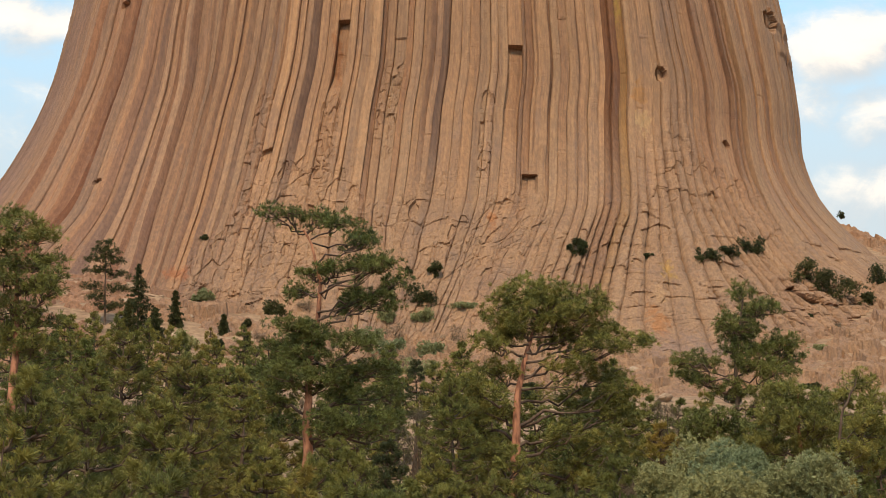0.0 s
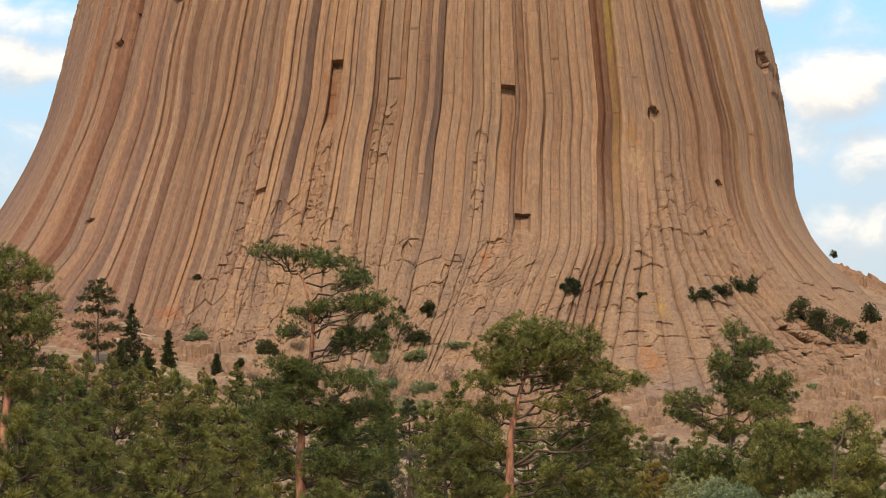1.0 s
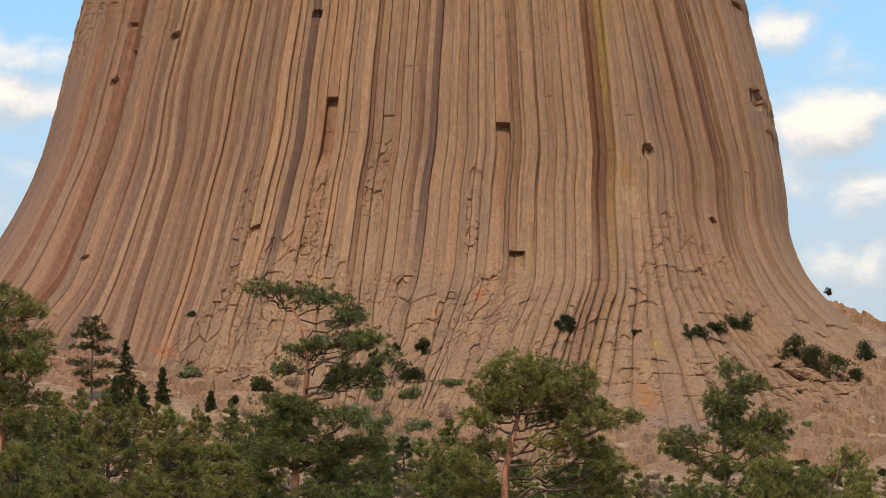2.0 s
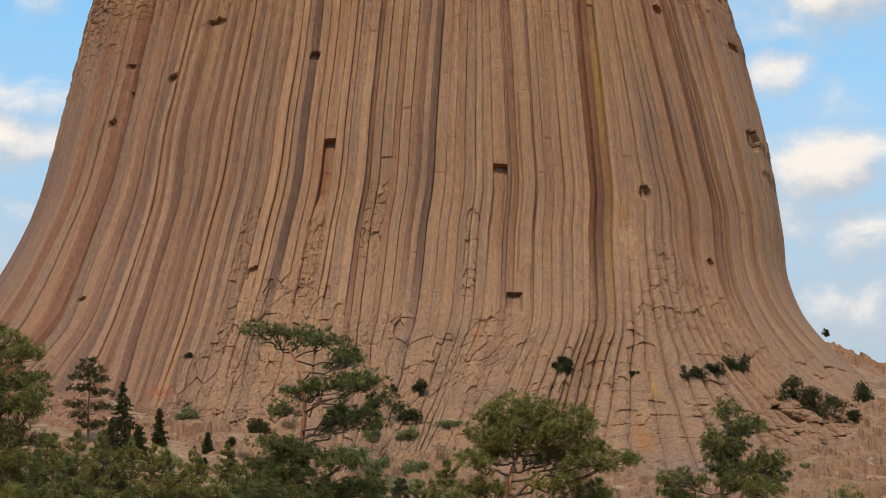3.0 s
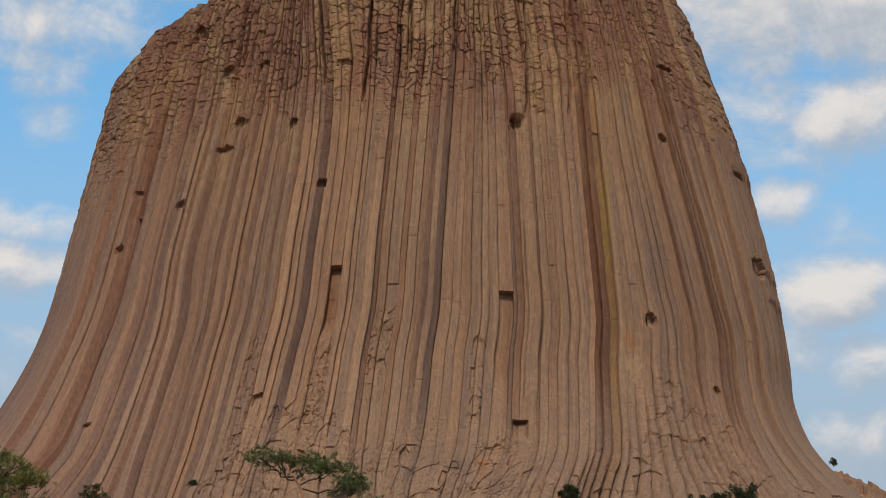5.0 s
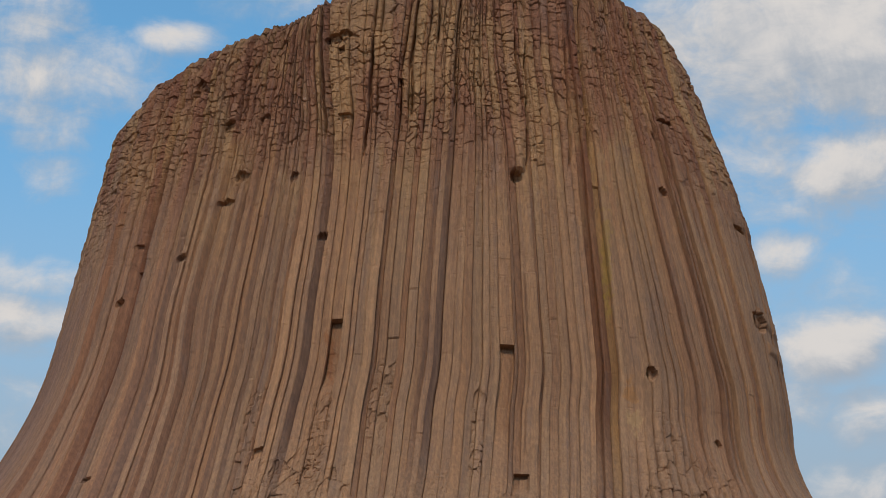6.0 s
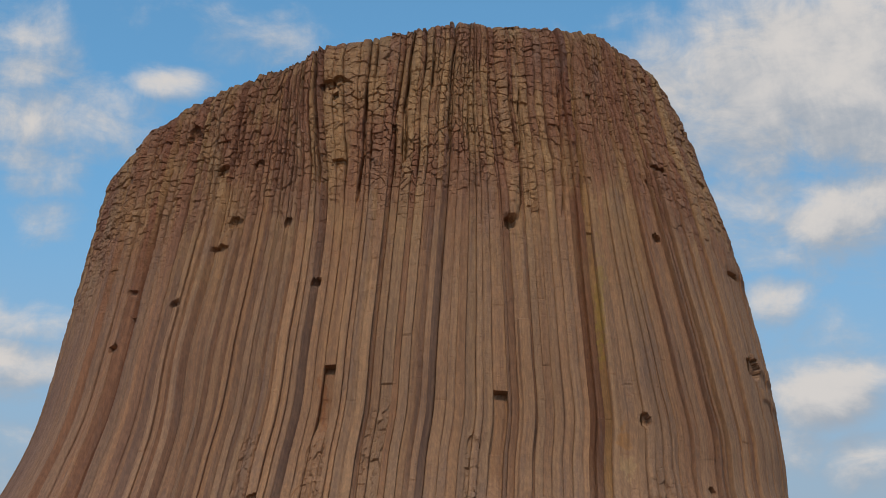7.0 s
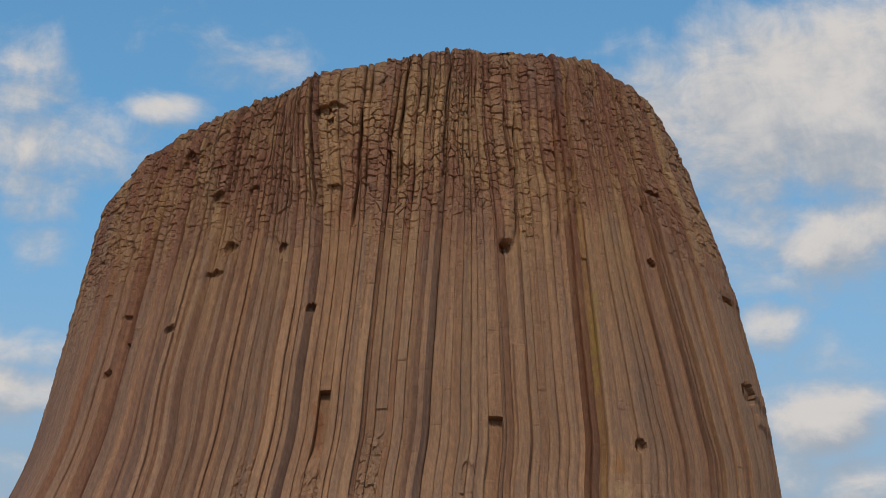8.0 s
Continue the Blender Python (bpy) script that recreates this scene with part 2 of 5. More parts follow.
# ---- helpers for meshes ----
def mesh_from(name, verts, faces, mat, smooth_shade=False):
    """verts (n, 3), faces (m, 3 or 4) as arrays."""
    me = bpy.data.meshes.new(name)
    k = faces.shape[1]
    me.vertices.add(len(verts))
    me.vertices.foreach_set("co", np.ascontiguousarray(verts, np.float32).ravel())
    me.loops.add(faces.size)
    me.loops.foreach_set("vertex_index", np.ascontiguousarray(faces, np.int32).ravel())
    me.polygons.add(len(faces))
    me.polygons.foreach_set("loop_start", np.arange(0, faces.size, k, dtype=np.int32))
    me.update(calc_edges=True)
    me.polygons.foreach_set("use_smooth", np.full(len(faces), smooth_shade))
    me.materials.append(mat)
    return me


def part_of(name, me, parent, label=""):
    ob = new(name, me)
    ob.parent = parent
    return tagged(ob, label) if label else ob


def grid_faces(rows, cols):
    i = np.arange(rows - 1)[:, None] * cols + np.arange(cols - 1)[None, :]
    return np.stack([i, i + 1, i + 1 + cols, i + cols], -1).reshape(-1, 4)


def hashed(i, j, k, seed):
    h = (i * 374761393 + j * 668265263 + k * 2147483647 + seed * 1274126177) & 0xFFFFFFFF
    h = ((h ^ (h >> 13)) * 1274126177) & 0xFFFFFFFF
    h = ((h ^ (h >> 16)) * 2246822519) & 0xFFFFFFFF
    return ((h ^ (h >> 15)) & 0xFFFFFF) / float(0xFFFFFF)


def lumps(x, y, z, seed=0):
    """Value noise, 0 to 1, on arrays."""
    x, y, z = np.broadcast_arrays(np.asarray(x, float), np.asarray(y, float), np.asarray(z, float))
    i, j, k = (np.floor(a).astype(np.int64) for a in (x, y, z))
    u, v, w = x - i, y - j, z - k
    u, v, w = (a * a * (3 - 2 * a) for a in (u, v, w))
    total = 0
    for di in (0, 1):
        for dj in (0, 1):
            for dk in (0, 1):
                total = total + hashed(i + di, j + dj, k + dk, seed) * np.where(di, u, 1 - u) * np.where(dj, v, 1 - v) * np.where(dk, w, 1 - w)
    return total


def crags(x, y, z, seed=0, octaves=3):
    total, size, whole = 0, 1.0, 0
    for o in range(octaves):
        total = total + size * lumps(x * 2 ** o, y * 2 ** o, z * 2 ** o, seed + o)
        whole += size
        size *= 0.5
    return total / whole - 0.5


def step(lo, hi, v):
    u = np.clip((v - lo) / (hi - lo), 0, 1)
    return u * u * (3 - 2 * u)


def curve(at, values, q):
    """A smooth curve through values."""
    at, values = np.array(at, float), np.array(values, float)
    q = np.clip(q, at[0], at[-1])
    slope = np.gradient(values, at)
    i = np.clip(np.searchsorted(at, q) - 1, 0, len(at) - 2)
    h = at[i + 1] - at[i]
    u = (q - at[i]) / h
    return ((2 * u ** 3 - 3 * u ** 2 + 1) * values[i] + (u ** 3 - 2 * u ** 2 + u) * h * slope[i]
            + (3 * u ** 2 - 2 * u ** 3) * values[i + 1] + (u ** 3 - u ** 2) * h * slope[i + 1])


# ---- the tower: its shape ----
AXIS_Y = 515.0
HEIGHTS = [20, 40, 60, 80, 95, 105, 120, 140, 160, 180, 200, 212, 225, 240]
WEST = [-205, -179, -155, -135, -122, -115.6, -108.2, -102.3, -98, -93.8, -89.5, -86.2, -82.5, -78]
EAST = [210, 178, 146, 117, 102.5, 98, 96.4, 93.6, 89.6, 84.7, 78.0, 74.8, 72.3, 68]
FRONT_HEIGHTS = [0, 20, 40, 60, 80, 100, 140, 212, 240]
FRONT = [330, 358, 388, 410, 425, 434, 440, 448, 454]
RIM_AT = [-1.0, -0.88, -0.70, -0.53, -0.39, -0.29, -0.15, -0.01, 0.13, 0.26, 0.51, 0.66, 0.74, 0.865, 0.92, 1.0]
RIM = [192, 198, 203.2, 208, 210.8, 214.5, 217, 221, 222.6, 222.2, 224.2, 224.3, 222.4, 218.6, 213, 206]


# how the columns stray from upright: for each of eleven joints, west to east, its shift in s at these heights
SWEEP_HEIGHTS = [45, 60, 72, 84, 96, 110, 130, 170, 212]
SWEEP_AT = [-0.69, -0.54, -0.4, -0.24, -0.08, 0.07, 0.24, 0.36, 0.47, 0.6, 0.74]
SWEEP = [
    [0.03, 0.03, 0.043, 0.066, 0.042, 0.015, 0, 0.005, 0.015],
    [0.104, 0.104, 0.096, 0.076, 0.056, 0.036, 0, 0.026, 0.045],
    [0.049, 0.049, 0.048, 0.046, 0.033, 0.015, 0, 0.02, 0.04],
    [-0.004, 0.004, 0.012, 0.02, 0.022, 0.014, 0, 0.011, -0.032],
    [-0.029, -0.015, -0.001, 0.014, 0.02, 0.013, 0, 0.022, 0.071],
    [-0.129, -0.091, -0.053, -0.013, 0.008, 0.009, 0, 0.027, 0.086],
    [-0.228, -0.161, -0.094, -0.024, 0.007, 0.015, 0, 0, 0.019],
    [-0.259, -0.186, -0.113, -0.036, 0.004, 0.015, 0, 0.005, 0.041],
    [-0.294, -0.215, -0.136, -0.053, -0.006, 0.011, 0, 0.005, 0.056],
    [-0.138, -0.103, -0.068, -0.031, 0.009, 0.027, 0, -0.027, 0.008],
    [-0.111, -0.101, -0.081, -0.037, 0.004, 0.026, 0, -0.035, -0.032],
]


def bend(s, z):
    """Columns splay and sweep sideways at the foot, and lean a little high up."""
    at = [-1.0, *SWEEP_AT, 1.0]
    z = np.asarray(z, float)
    shift = [0.0 * z, *(curve(SWEEP_HEIGHTS, row, z) for row in SWEEP), 0.0 * z]
    s = np.asarray(s, float)
    i = int(np.clip(np.searchsorted(at, float(s)) - 1, 0, len(at) - 2))
    u = (float(s) - at[i]) / (at[i + 1] - at[i])
    u = 0.6 * u + 0.4 * u * u * (3 - 2 * u)
    return s + shift[i] * (1 - u) + shift[i + 1] * u


def surface(s, z):
    """The face's plain surface: s runs from -1, the west edge, to 1, the east edge. Gives place and outward way in plan."""
    w, e, f = curve(HEIGHTS, WEST, z), curve(HEIGHTS, EAST, z), curve(FRONT_HEIGHTS, FRONT, z)
    c = np.clip(np.abs(s), 0, 0.9985)
    half, deep = (e - w) / 2, AXIS_Y - f
    x, y = (w + e) / 2 + half * s * (1 - 0.028 * np.abs(s) ** 7), AXIS_Y - deep * (1 - c ** 2.2) ** (1 / 2.2)
    slope = np.sign(s) * deep * c ** 1.2 * (1 - c ** 2.2) ** (1 / 2.2 - 1) / half
    length = np.sqrt(1 + slope ** 2)
    return x, y, slope / length, -1 / length


# the joints between the columns, west to east
WEST_JOINTS = [-0.985, -0.96, -0.935, -0.905, -0.87, -0.842, -0.815, -0.788, -0.768, -0.747, -0.73, -0.706, -0.691, -0.67, -0.655, -0.642, -0.626,
                -0.612, -0.595, -0.581, -0.567, -0.556, -0.54, -0.525, -0.511, -0.493, -0.485, -0.47, -0.459, -0.441, -0.43, -0.413, -0.399, -0.385,
                -0.369, -0.359, -0.343, -0.332, -0.316, -0.307, -0.283, -0.266, -0.251, -0.231, -0.212, -0.19, -0.163, -0.145, -0.132, -0.109, -0.089,
                -0.077]
EAST_JOINTS = [-0.057, -0.031, -0.016, 0.007, 0.023, 0.036, 0.05, 0.068, 0.094, 0.112, 0.135, 0.16, 0.175, 0.197, 0.23, 0.238, 0.255, 0.288, 0.297,
                0.314, 0.333, 0.357, 0.38, 0.402, 0.415, 0.436, 0.455, 0.474, 0.487, 0.505, 0.523, 0.541, 0.559, 0.575, 0.594, 0.611, 0.626, 0.649,
                0.664, 0.687, 0.714, 0.728, 0.748, 0.77, 0.788, 0.811, 0.836, 0.867, 0.895, 0.922, 0.95, 0.975]
JOINTS = WEST_JOINTS + EAST_JOINTS
# m tan, l light, o ochre, g grey, r rusty, y lichen-yellow; d grey, D slate, R rusty gully: recesses with their shade
# put into the tint
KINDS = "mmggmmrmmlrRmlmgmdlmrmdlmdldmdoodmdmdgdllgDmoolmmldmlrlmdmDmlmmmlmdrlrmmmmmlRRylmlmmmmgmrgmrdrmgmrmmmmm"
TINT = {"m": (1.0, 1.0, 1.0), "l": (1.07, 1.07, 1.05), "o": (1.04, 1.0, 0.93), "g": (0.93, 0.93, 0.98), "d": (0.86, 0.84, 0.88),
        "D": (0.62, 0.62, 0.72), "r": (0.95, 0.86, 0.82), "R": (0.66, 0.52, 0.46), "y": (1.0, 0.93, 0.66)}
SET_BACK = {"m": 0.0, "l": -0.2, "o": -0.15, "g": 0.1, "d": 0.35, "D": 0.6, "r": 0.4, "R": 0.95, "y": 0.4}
# places where a length of column has fallen out: from s to s, from height to height, depth
SCARS = [
    (-0.278, -0.258, 94.0, 97.2, 1.1), (0.546, 0.568, 116.4, 119.8, 1.6), (0.241, 0.271, 164.4, 167.0, 1.5),
    (-0.516, -0.475, 159.8, 161.6, 1.4), (-0.477, -0.443, 165.6, 168.7, 1.2), (-0.247, -0.223, 148.8, 151.0, 1.3),
    (-0.752, -0.726, 137.6, 139.6, 1.4), (-0.603, -0.577, 146.6, 148.5, 1.2), (0.645, 0.673, 165.6, 167.9, 1.4),
]
SMALL_SCARS = [
    (0.697, 0.756, 186.8, 188.5, 1.4), (0.877, 0.919, 163.5, 165.0, 1.2), (0.697, 0.715, 101.8, 103.6, 1.2),
    (-0.622, -0.598, 91.3, 92.4, 0.9), (-0.731, -0.706, 152.4, 153.5, 0.9), (-0.257, -0.213, 201.8, 204.6, 1.6),
    (-0.220, -0.179, 203.6, 205.6, 1.3), (-0.218, -0.199, 198.7, 200.7, 1.0), (-0.046, -0.030, 188.5, 192.0, 1.0),
    (-0.212, -0.175, 180.2, 182.5, 1.2), (-0.536, -0.501, 180.2, 183.4, 1.3), (-0.431, -0.406, 180.8, 183.6, 0.9),
    (-0.644, -0.606, 191.1, 196.2, 1.2), (0.868, 0.904, 135.9, 141.0, 1.5), (-0.331, -0.309, 164.7, 167.4, 1.0),
]
# long lengths of column that have fallen out, or that still stand proud (a negative depth): from joint to joint, from height to height, depth
FALLEN = [(-0.190, -0.163, 110.0, 128.4, 1.9), (0.197, 0.230, 94.0, 122.6, 1.5), (0.240, 0.272, 86.0, 91.0, 1.5), (-0.057, -0.031, 98.0, 124.0, 0.45),
          (0.262, 0.288, 94.0, 140.7, -0.8), (-0.307, -0.283, 97.5, 150.0, -0.5), (0.455, 0.474, 108.0, 165.0, 0.5), (-0.706, -0.691, 84.0, 146.0, 0.9),
          (0.895, 0.975, 138.0, 142.5, -0.7), (0.90, 0.975, 131.0, 134.0, -0.6), (0.88, 0.975, 165.0, 171.0, -0.6)]
# rotten, shattered lengths of column: from joint to joint, from height to height
SHATTERED = [(-0.195, -0.155, 88.0, 110.0), (-0.077, -0.031, 95.0, 118.0), (0.150, 0.178, 90.0, 112.0), (-0.345, -0.307, 76.0, 112.0),
             (0.303, 0.332, 169.0, 177.0)]
# craggy, jumbled rock at the foot: from s to s, from height to height
RUBBLE = [(0.40, 0.95, 28.0, 62.0), (0.55, 0.95, 55.0, 68.0), (-0.48, -0.22, 28.0, 62.0)]
# open cracks between columns high up: s and height of the top, s and height of the foot, depth
CRACKS = [(-0.283, 211, -0.244, 176, 3.0), (-0.114, 201, -0.141, 171, 3.0), (0.023, 219, -0.015, 181, 2.4), (0.157, 218, 0.108, 184, 1.8), (-0.680, 184, -0.692, 164, 2.4),
          (0.308, 204, 0.302, 186, 2.2), (0.339, 202, 0.284, 168, 2.0), (0.540, 221, 0.458, 172, 2.0), (0.683, 202, 0.679, 188, 2.0), (0.679, 188, 0.692, 170, 2.2),
          (0.569, 220, 0.582, 198, 1.8), (0.087, 217, 0.077, 202, 2.0), (-0.470, 195, -0.476, 182, 1.6), (0.462, 204, 0.400, 169, 1.6)]


def blocky_from(s):
    """The height above which the columns are broken into blocks."""
    return curve([-1, -0.75, -0.5, -0.2, 0.1, 0.4, 0.55, 0.75, 1], [160, 167, 173, 175, 177, 179, 185, 178, 168], s)


def rubbly_below(s):
    """The height below which the splayed feet are cracked."""
    return curve([-1, -0.6, -0.4, -0.28, -0.03, 0.2, 0.42, 0.57, 0.75, 1], [62, 62, 74, 92, 84, 88, 84, 104, 88, 78], s)


def cells(x, y, seed):
    """Irregular cells: the gap between the two nearest hearts, a random number for each cell, and the way from its heart."""
    x, y = np.broadcast_arrays(np.asarray(x, float), np.asarray(y, float))
    i, j = np.floor(x).astype(np.int64), np.floor(y).astype(np.int64)
    first, second = np.full(x.shape, 9.0), np.full(x.shape, 9.0)
    own, ox, oy = np.zeros(x.shape), np.zeros(x.shape), np.zeros(x.shape)
    for di in (-1, 0, 1):
        for dj in (-1, 0, 1):
            hx, hy = hashed(i + di, j + dj, 3 * i * 0 + 1, seed), hashed(i + di, j + dj, 3 * i * 0 + 2, seed)
            dx, dy = x - (i + di + 0.1 + 0.8 * hx), y - (j + dj + 0.1 + 0.8 * hy)
            d = np.sqrt(dx * dx + dy * dy)
            near = d < first
            second = np.where(near, first, np.minimum(second, d))
            own = np.where(near, hashed(i + di, j + dj, 3 * i * 0 + 3, seed), own)
            ox, oy = np.where(near, dx, ox), np.where(near, dy, oy)
            first = np.where(near, d, first)
    return second - first, own, ox, oy


LEAN = {"m": (-0.20, 0.20), "l": (0.10, 0.30), "o": (0.05, 0.28), "g": (-0.34, -0.10), "d": (-0.62, -0.38), "D": (-0.95, -0.75), "r": (-0.5, -0.25), "R": (-0.6, -0.4), "y": (-0.3, -0.1)}


def wander(number, z, strength):
    """Joints do not run dead straight: how far each strays, as a part of s."""
    return strength * (lumps(number * 5.3, 0.0, z / 13.0, 21) - 0.5 + 0.5 * (lumps(number * 5.3, 3.0, z / 3.7, 22) - 0.5))


def column_mesh(s0, s1, kind, k, fine_rows, nu, back=False):
    rng = np.random.default_rng(900 + k)
    mid = (s0 + s1) / 2
    top = float(curve(RIM_AT, RIM, mid)) + rng.normal(0, 0.25)
    brow, foot = float(blocky_from(mid)) - 10, float(rubbly_below(mid)) + 10
    if fine_rows:
        z = np.concatenate([np.arange(34.0, foot, 0.30), np.arange(foot, brow, 0.46), np.arange(brow, top - 0.1, 0.21), [top]])
    else:
        z = np.concatenate([np.arange(34.0, top - 0.7, 1.5), [top]])
    side = np.array([0.004, 0.022, 0.06])
    u = np.concatenate([[0.0], side, np.linspace(0.15, 0.85, nu), 1 - side[::-1], [1.0]])
    zz, uu = z[:, None], u[None, :]
    stray = 0.0012 + 0.006 * step(-8, 8, z - blocky_from(mid)) + 0.005 * step(10, -10, z - rubbly_below(mid))
    a = bend(np.array(s0), z) + wander(round(s0 * 1000), z, stray)
    b = bend(np.array(s1), z) + wander(round(s1 * 1000), z, stray)
    s = a[:, None] + (b - a)[:, None] * uu
    joint = s0 + (s1 - s0) * uu
    across = joint * 98.0
    x, y, nx, ny = surface(s, zz)
    wide = abs(s1 - s0) * 98.0 / max(0.35, math.sqrt(1 - min(0.97, abs(mid)) ** 2)) ** 0.6
    bold = min(wide, 3.2)
    high = step(-13, 9, zz - blocky_from(mid) + 9 * (lumps(k * 1.7, 0, zz / 9.0, 9) - 0.5))
    low = step(9, -9, zz - rubbly_below(mid) + 16 * (lumps(across / 7.0, 0, zz / 9.0, 19) - 0.5))
    plain = np.clip(1 - high - low, 0, 1)
    # one flat facet, turned to one side, or two that meet in an edge
    lean = rng.uniform(*LEAN[kind]) * (1.7 if mid < -0.3 else 1.0)
    edge_at, fold = rng.uniform(0.25, 0.75), rng.uniform(0.0, 0.28) if wide > 2.1 else 0.0
    facet = (uu - 0.5) * lean * bold - np.abs(uu - edge_at) * fold * bold
    h = facet * (1 - 0.8 * low) - SET_BACK[kind] * (0.1 + 0.9 * step(76, 105, zz)) * (1 - 0.5 * high) * (1 - (0.8 if kind == "R" else 0.0) * step(148, 166, zz)) + rng.normal(0, 0.24 if mid < -0.3 else 0.17) * (1 - 0.6 * low)
    # rounded columns that fan out at the foot
    fan = low * float(step(0.25, 0.42, mid) * step(0.85, 0.65, mid))
    h = h + fan * 1.15 * (1 - np.abs(2 * uu - 1) ** 2.6)
    h = h + 0.15 * (lumps(k * 7.3, 0.0, zz / 22.0, 5) - 0.5)
    shattered = 0.0
    for q0, q1, h0, h1 in SHATTERED:
        shattered = np.maximum(shattered, (joint > q0) * (joint < q1) * step(h0 - 2, h0 + 2, zz) * step(h1 + 2, h1 - 2, zz))
    rubble = 0.0
    for q0, q1, h0, h1 in RUBBLE:
        rubble = np.maximum(rubble, step(q0 - 0.02, q0 + 0.02, s) * step(q1 + 0.02, q1 - 0.02, s) * step(h0 - 2, h0 + 2, zz) * step(h1 + 3, h1 - 3, zz + 5 * (lumps(across / 5.0, 0, 3.0, 29) - 0.5)))
    # blocks high up, plates low down, small rubble where the rock is rotten
    drift = 0.5 * (lumps(across / 3.0, 7.0, zz / 3.0, 33) - 0.5)
    for weight, cw, ch, seed, offset, depth, gap, tilt in ((high, 2.5, 1.9, 301, 0.44, 1.0, 0.09, 0.28), (high, 1.15, 2.9, 306, 0.16, 0.30, 0.10, 0.2), (low, 3.4, 5.6, 302, 0.40, 0.6, 0.07, 0.34), (low, 1.5, 2.6, 309, 0.28, 0.35, 0.10, 0.25), (shattered, 1.7, 2.3, 303, 0.7, 0.4, 0.12, 0.35), (rubble, 4.6, 3.8, 304, 2.4, 1.3, 0.10, 0.8), (rubble, 1.6, 1.7, 308, 0.5, 0.5, 0.12, 0.4)):
        if np.max(weight) <= 0.0:
            continue
        crack, own, ox, oy = cells(across / cw + drift, zz / ch + drift, seed)
        other, third = (own * 7.31) % 1, (own * 13.7) % 1
        gone = np.where(own > 0.97, 0.8, 0.0) * (cw > 1.2)
        sharp = 0.4 + 0.75 * step(0.3, 0.75, lumps(across / 5.0, 4.0, zz / 6.0, seed + 40))
        h = h + weight * (offset * (own - 0.5) - gone + tilt * ((other - 0.5) * ox * cw + (third - 0.5) * oy * ch) * 0.5 - depth * sharp * (0.3 + 0.7 * other) * np.clip(1 - crack / gap, 0, 1))
    # rough, chipped rock below the blocks
    chipped = step(-48, -8, zz - blocky_from(mid)) * (1 - high) * (0.3 + 0.7 * lumps(across / 4.0, 6.0, zz / 12.0, 37))
    chip, own, ox, oy = cells(across / 1.3, zz / 3.4, 307)
    h = h + chipped * (0.30 * (own - 0.5) - 0.35 * (own > 0.8) * np.clip(1 - chip / 0.2, 0, 1))
    # a rare level break in the long smooth lengths
    edges = np.cumsum(rng.uniform(6.0, 34.0, 16)) + 30
    i = np.clip(np.searchsorted(edges, z) - 1, 0, 14)
    near = np.minimum(np.abs(z - edges[i]), np.abs(edges[i + 1] - z))[:, None]
    h = h + plain * (rng.normal(0, 0.06, 16)[i][:, None] - 0.07 * np.clip(1 - near / 0.3, 0, 1))
    # the joints between columns: mostly tight, some open
    for number, away in ((round(s0 * 1000), uu * wide), (round(s1 * 1000), (1 - uu) * wide)):
        open_ = hashed(number, 5, 1, 8)
        ragged = lumps(number, 0, zz / 6.0, 25)
        tight = 0.02 + (0.62 * open_ ** 2.5 + 0.28 * ragged ** 2) * plain
        h = h - (tight + high * (0.4 + 2.6 * open_ ** 2) * ragged * 1.4 + low * (0.85 if open_ > 0.62 else 0.12 + 0.45 * float(step(0.30, 0.42, mid))) * ragged * 1.3) * np.exp(-away / (0.06 + 0.13 * high + 0.08 * low))
    # relief
    big = crags(x / 2.6, y / 2.6, zz / 2.6, 40)
    fine = crags(x / 0.8, y / 0.8, zz / 0.8, 50, 2)
    flute = lumps(uu * wide / 0.4 + k * 11, 0, zz / 17.0, 60) - 0.5
    h = h + (0.14 + 0.45 * high + 0.75 * low - 0.3 * fan + 0.6 * shattered + 1.5 * rubble + 0.3 * chipped) * big + (0.11 + 0.26 * high + 0.28 * low + 0.25 * shattered + 0.25 * chipped) * fine + 0.14 * plain * flute
    h = h + low * 1.3 * crags(x / 8.0, y / 8.0, zz / 11.0, 44, 2)
    # little pits and sockets
    pit, own, ox, oy = cells(across / 6.0, zz / 7.0, 310)
    h = h - 0.9 * (own > 0.62) * (0.10 * plain + 0.35 * low + 0.05 * high) * np.clip(1 - np.sqrt((ox * 6) ** 2 + (oy * 7) ** 2) / 0.45, 0, 1)
    # rock that has fallen out
    lip = 0.35 * (lumps(s * 45, 0, 0, 72) - 0.5)
    for q0, q1, h0, h1, deep in SCARS + SMALL_SCARS:
        if q1 < s.min() - 0.02 or q0 > s.max() + 0.02:
            continue
        # a knocked-out block, with broken edges
        v = (zz - (h0 + h1) / 2) / ((h1 - h0) / 2)
        broken = 1.5 * (lumps(across / 0.7, zz / 0.7, h0, 73) - 0.5) + 0.8 * (lumps(across / 2.0, zz / 2.0, h0, 75) - 0.5)
        hit = np.abs((s - (q0 + q1) / 2) / ((q1 - q0) / 2)) ** 2.6 + np.abs(v) ** 2.6 < 1.1 + broken
        h = h - hit * 1.15 * deep * step(h0 - 0.5, h0 + (h1 - h0) * 0.35, zz)
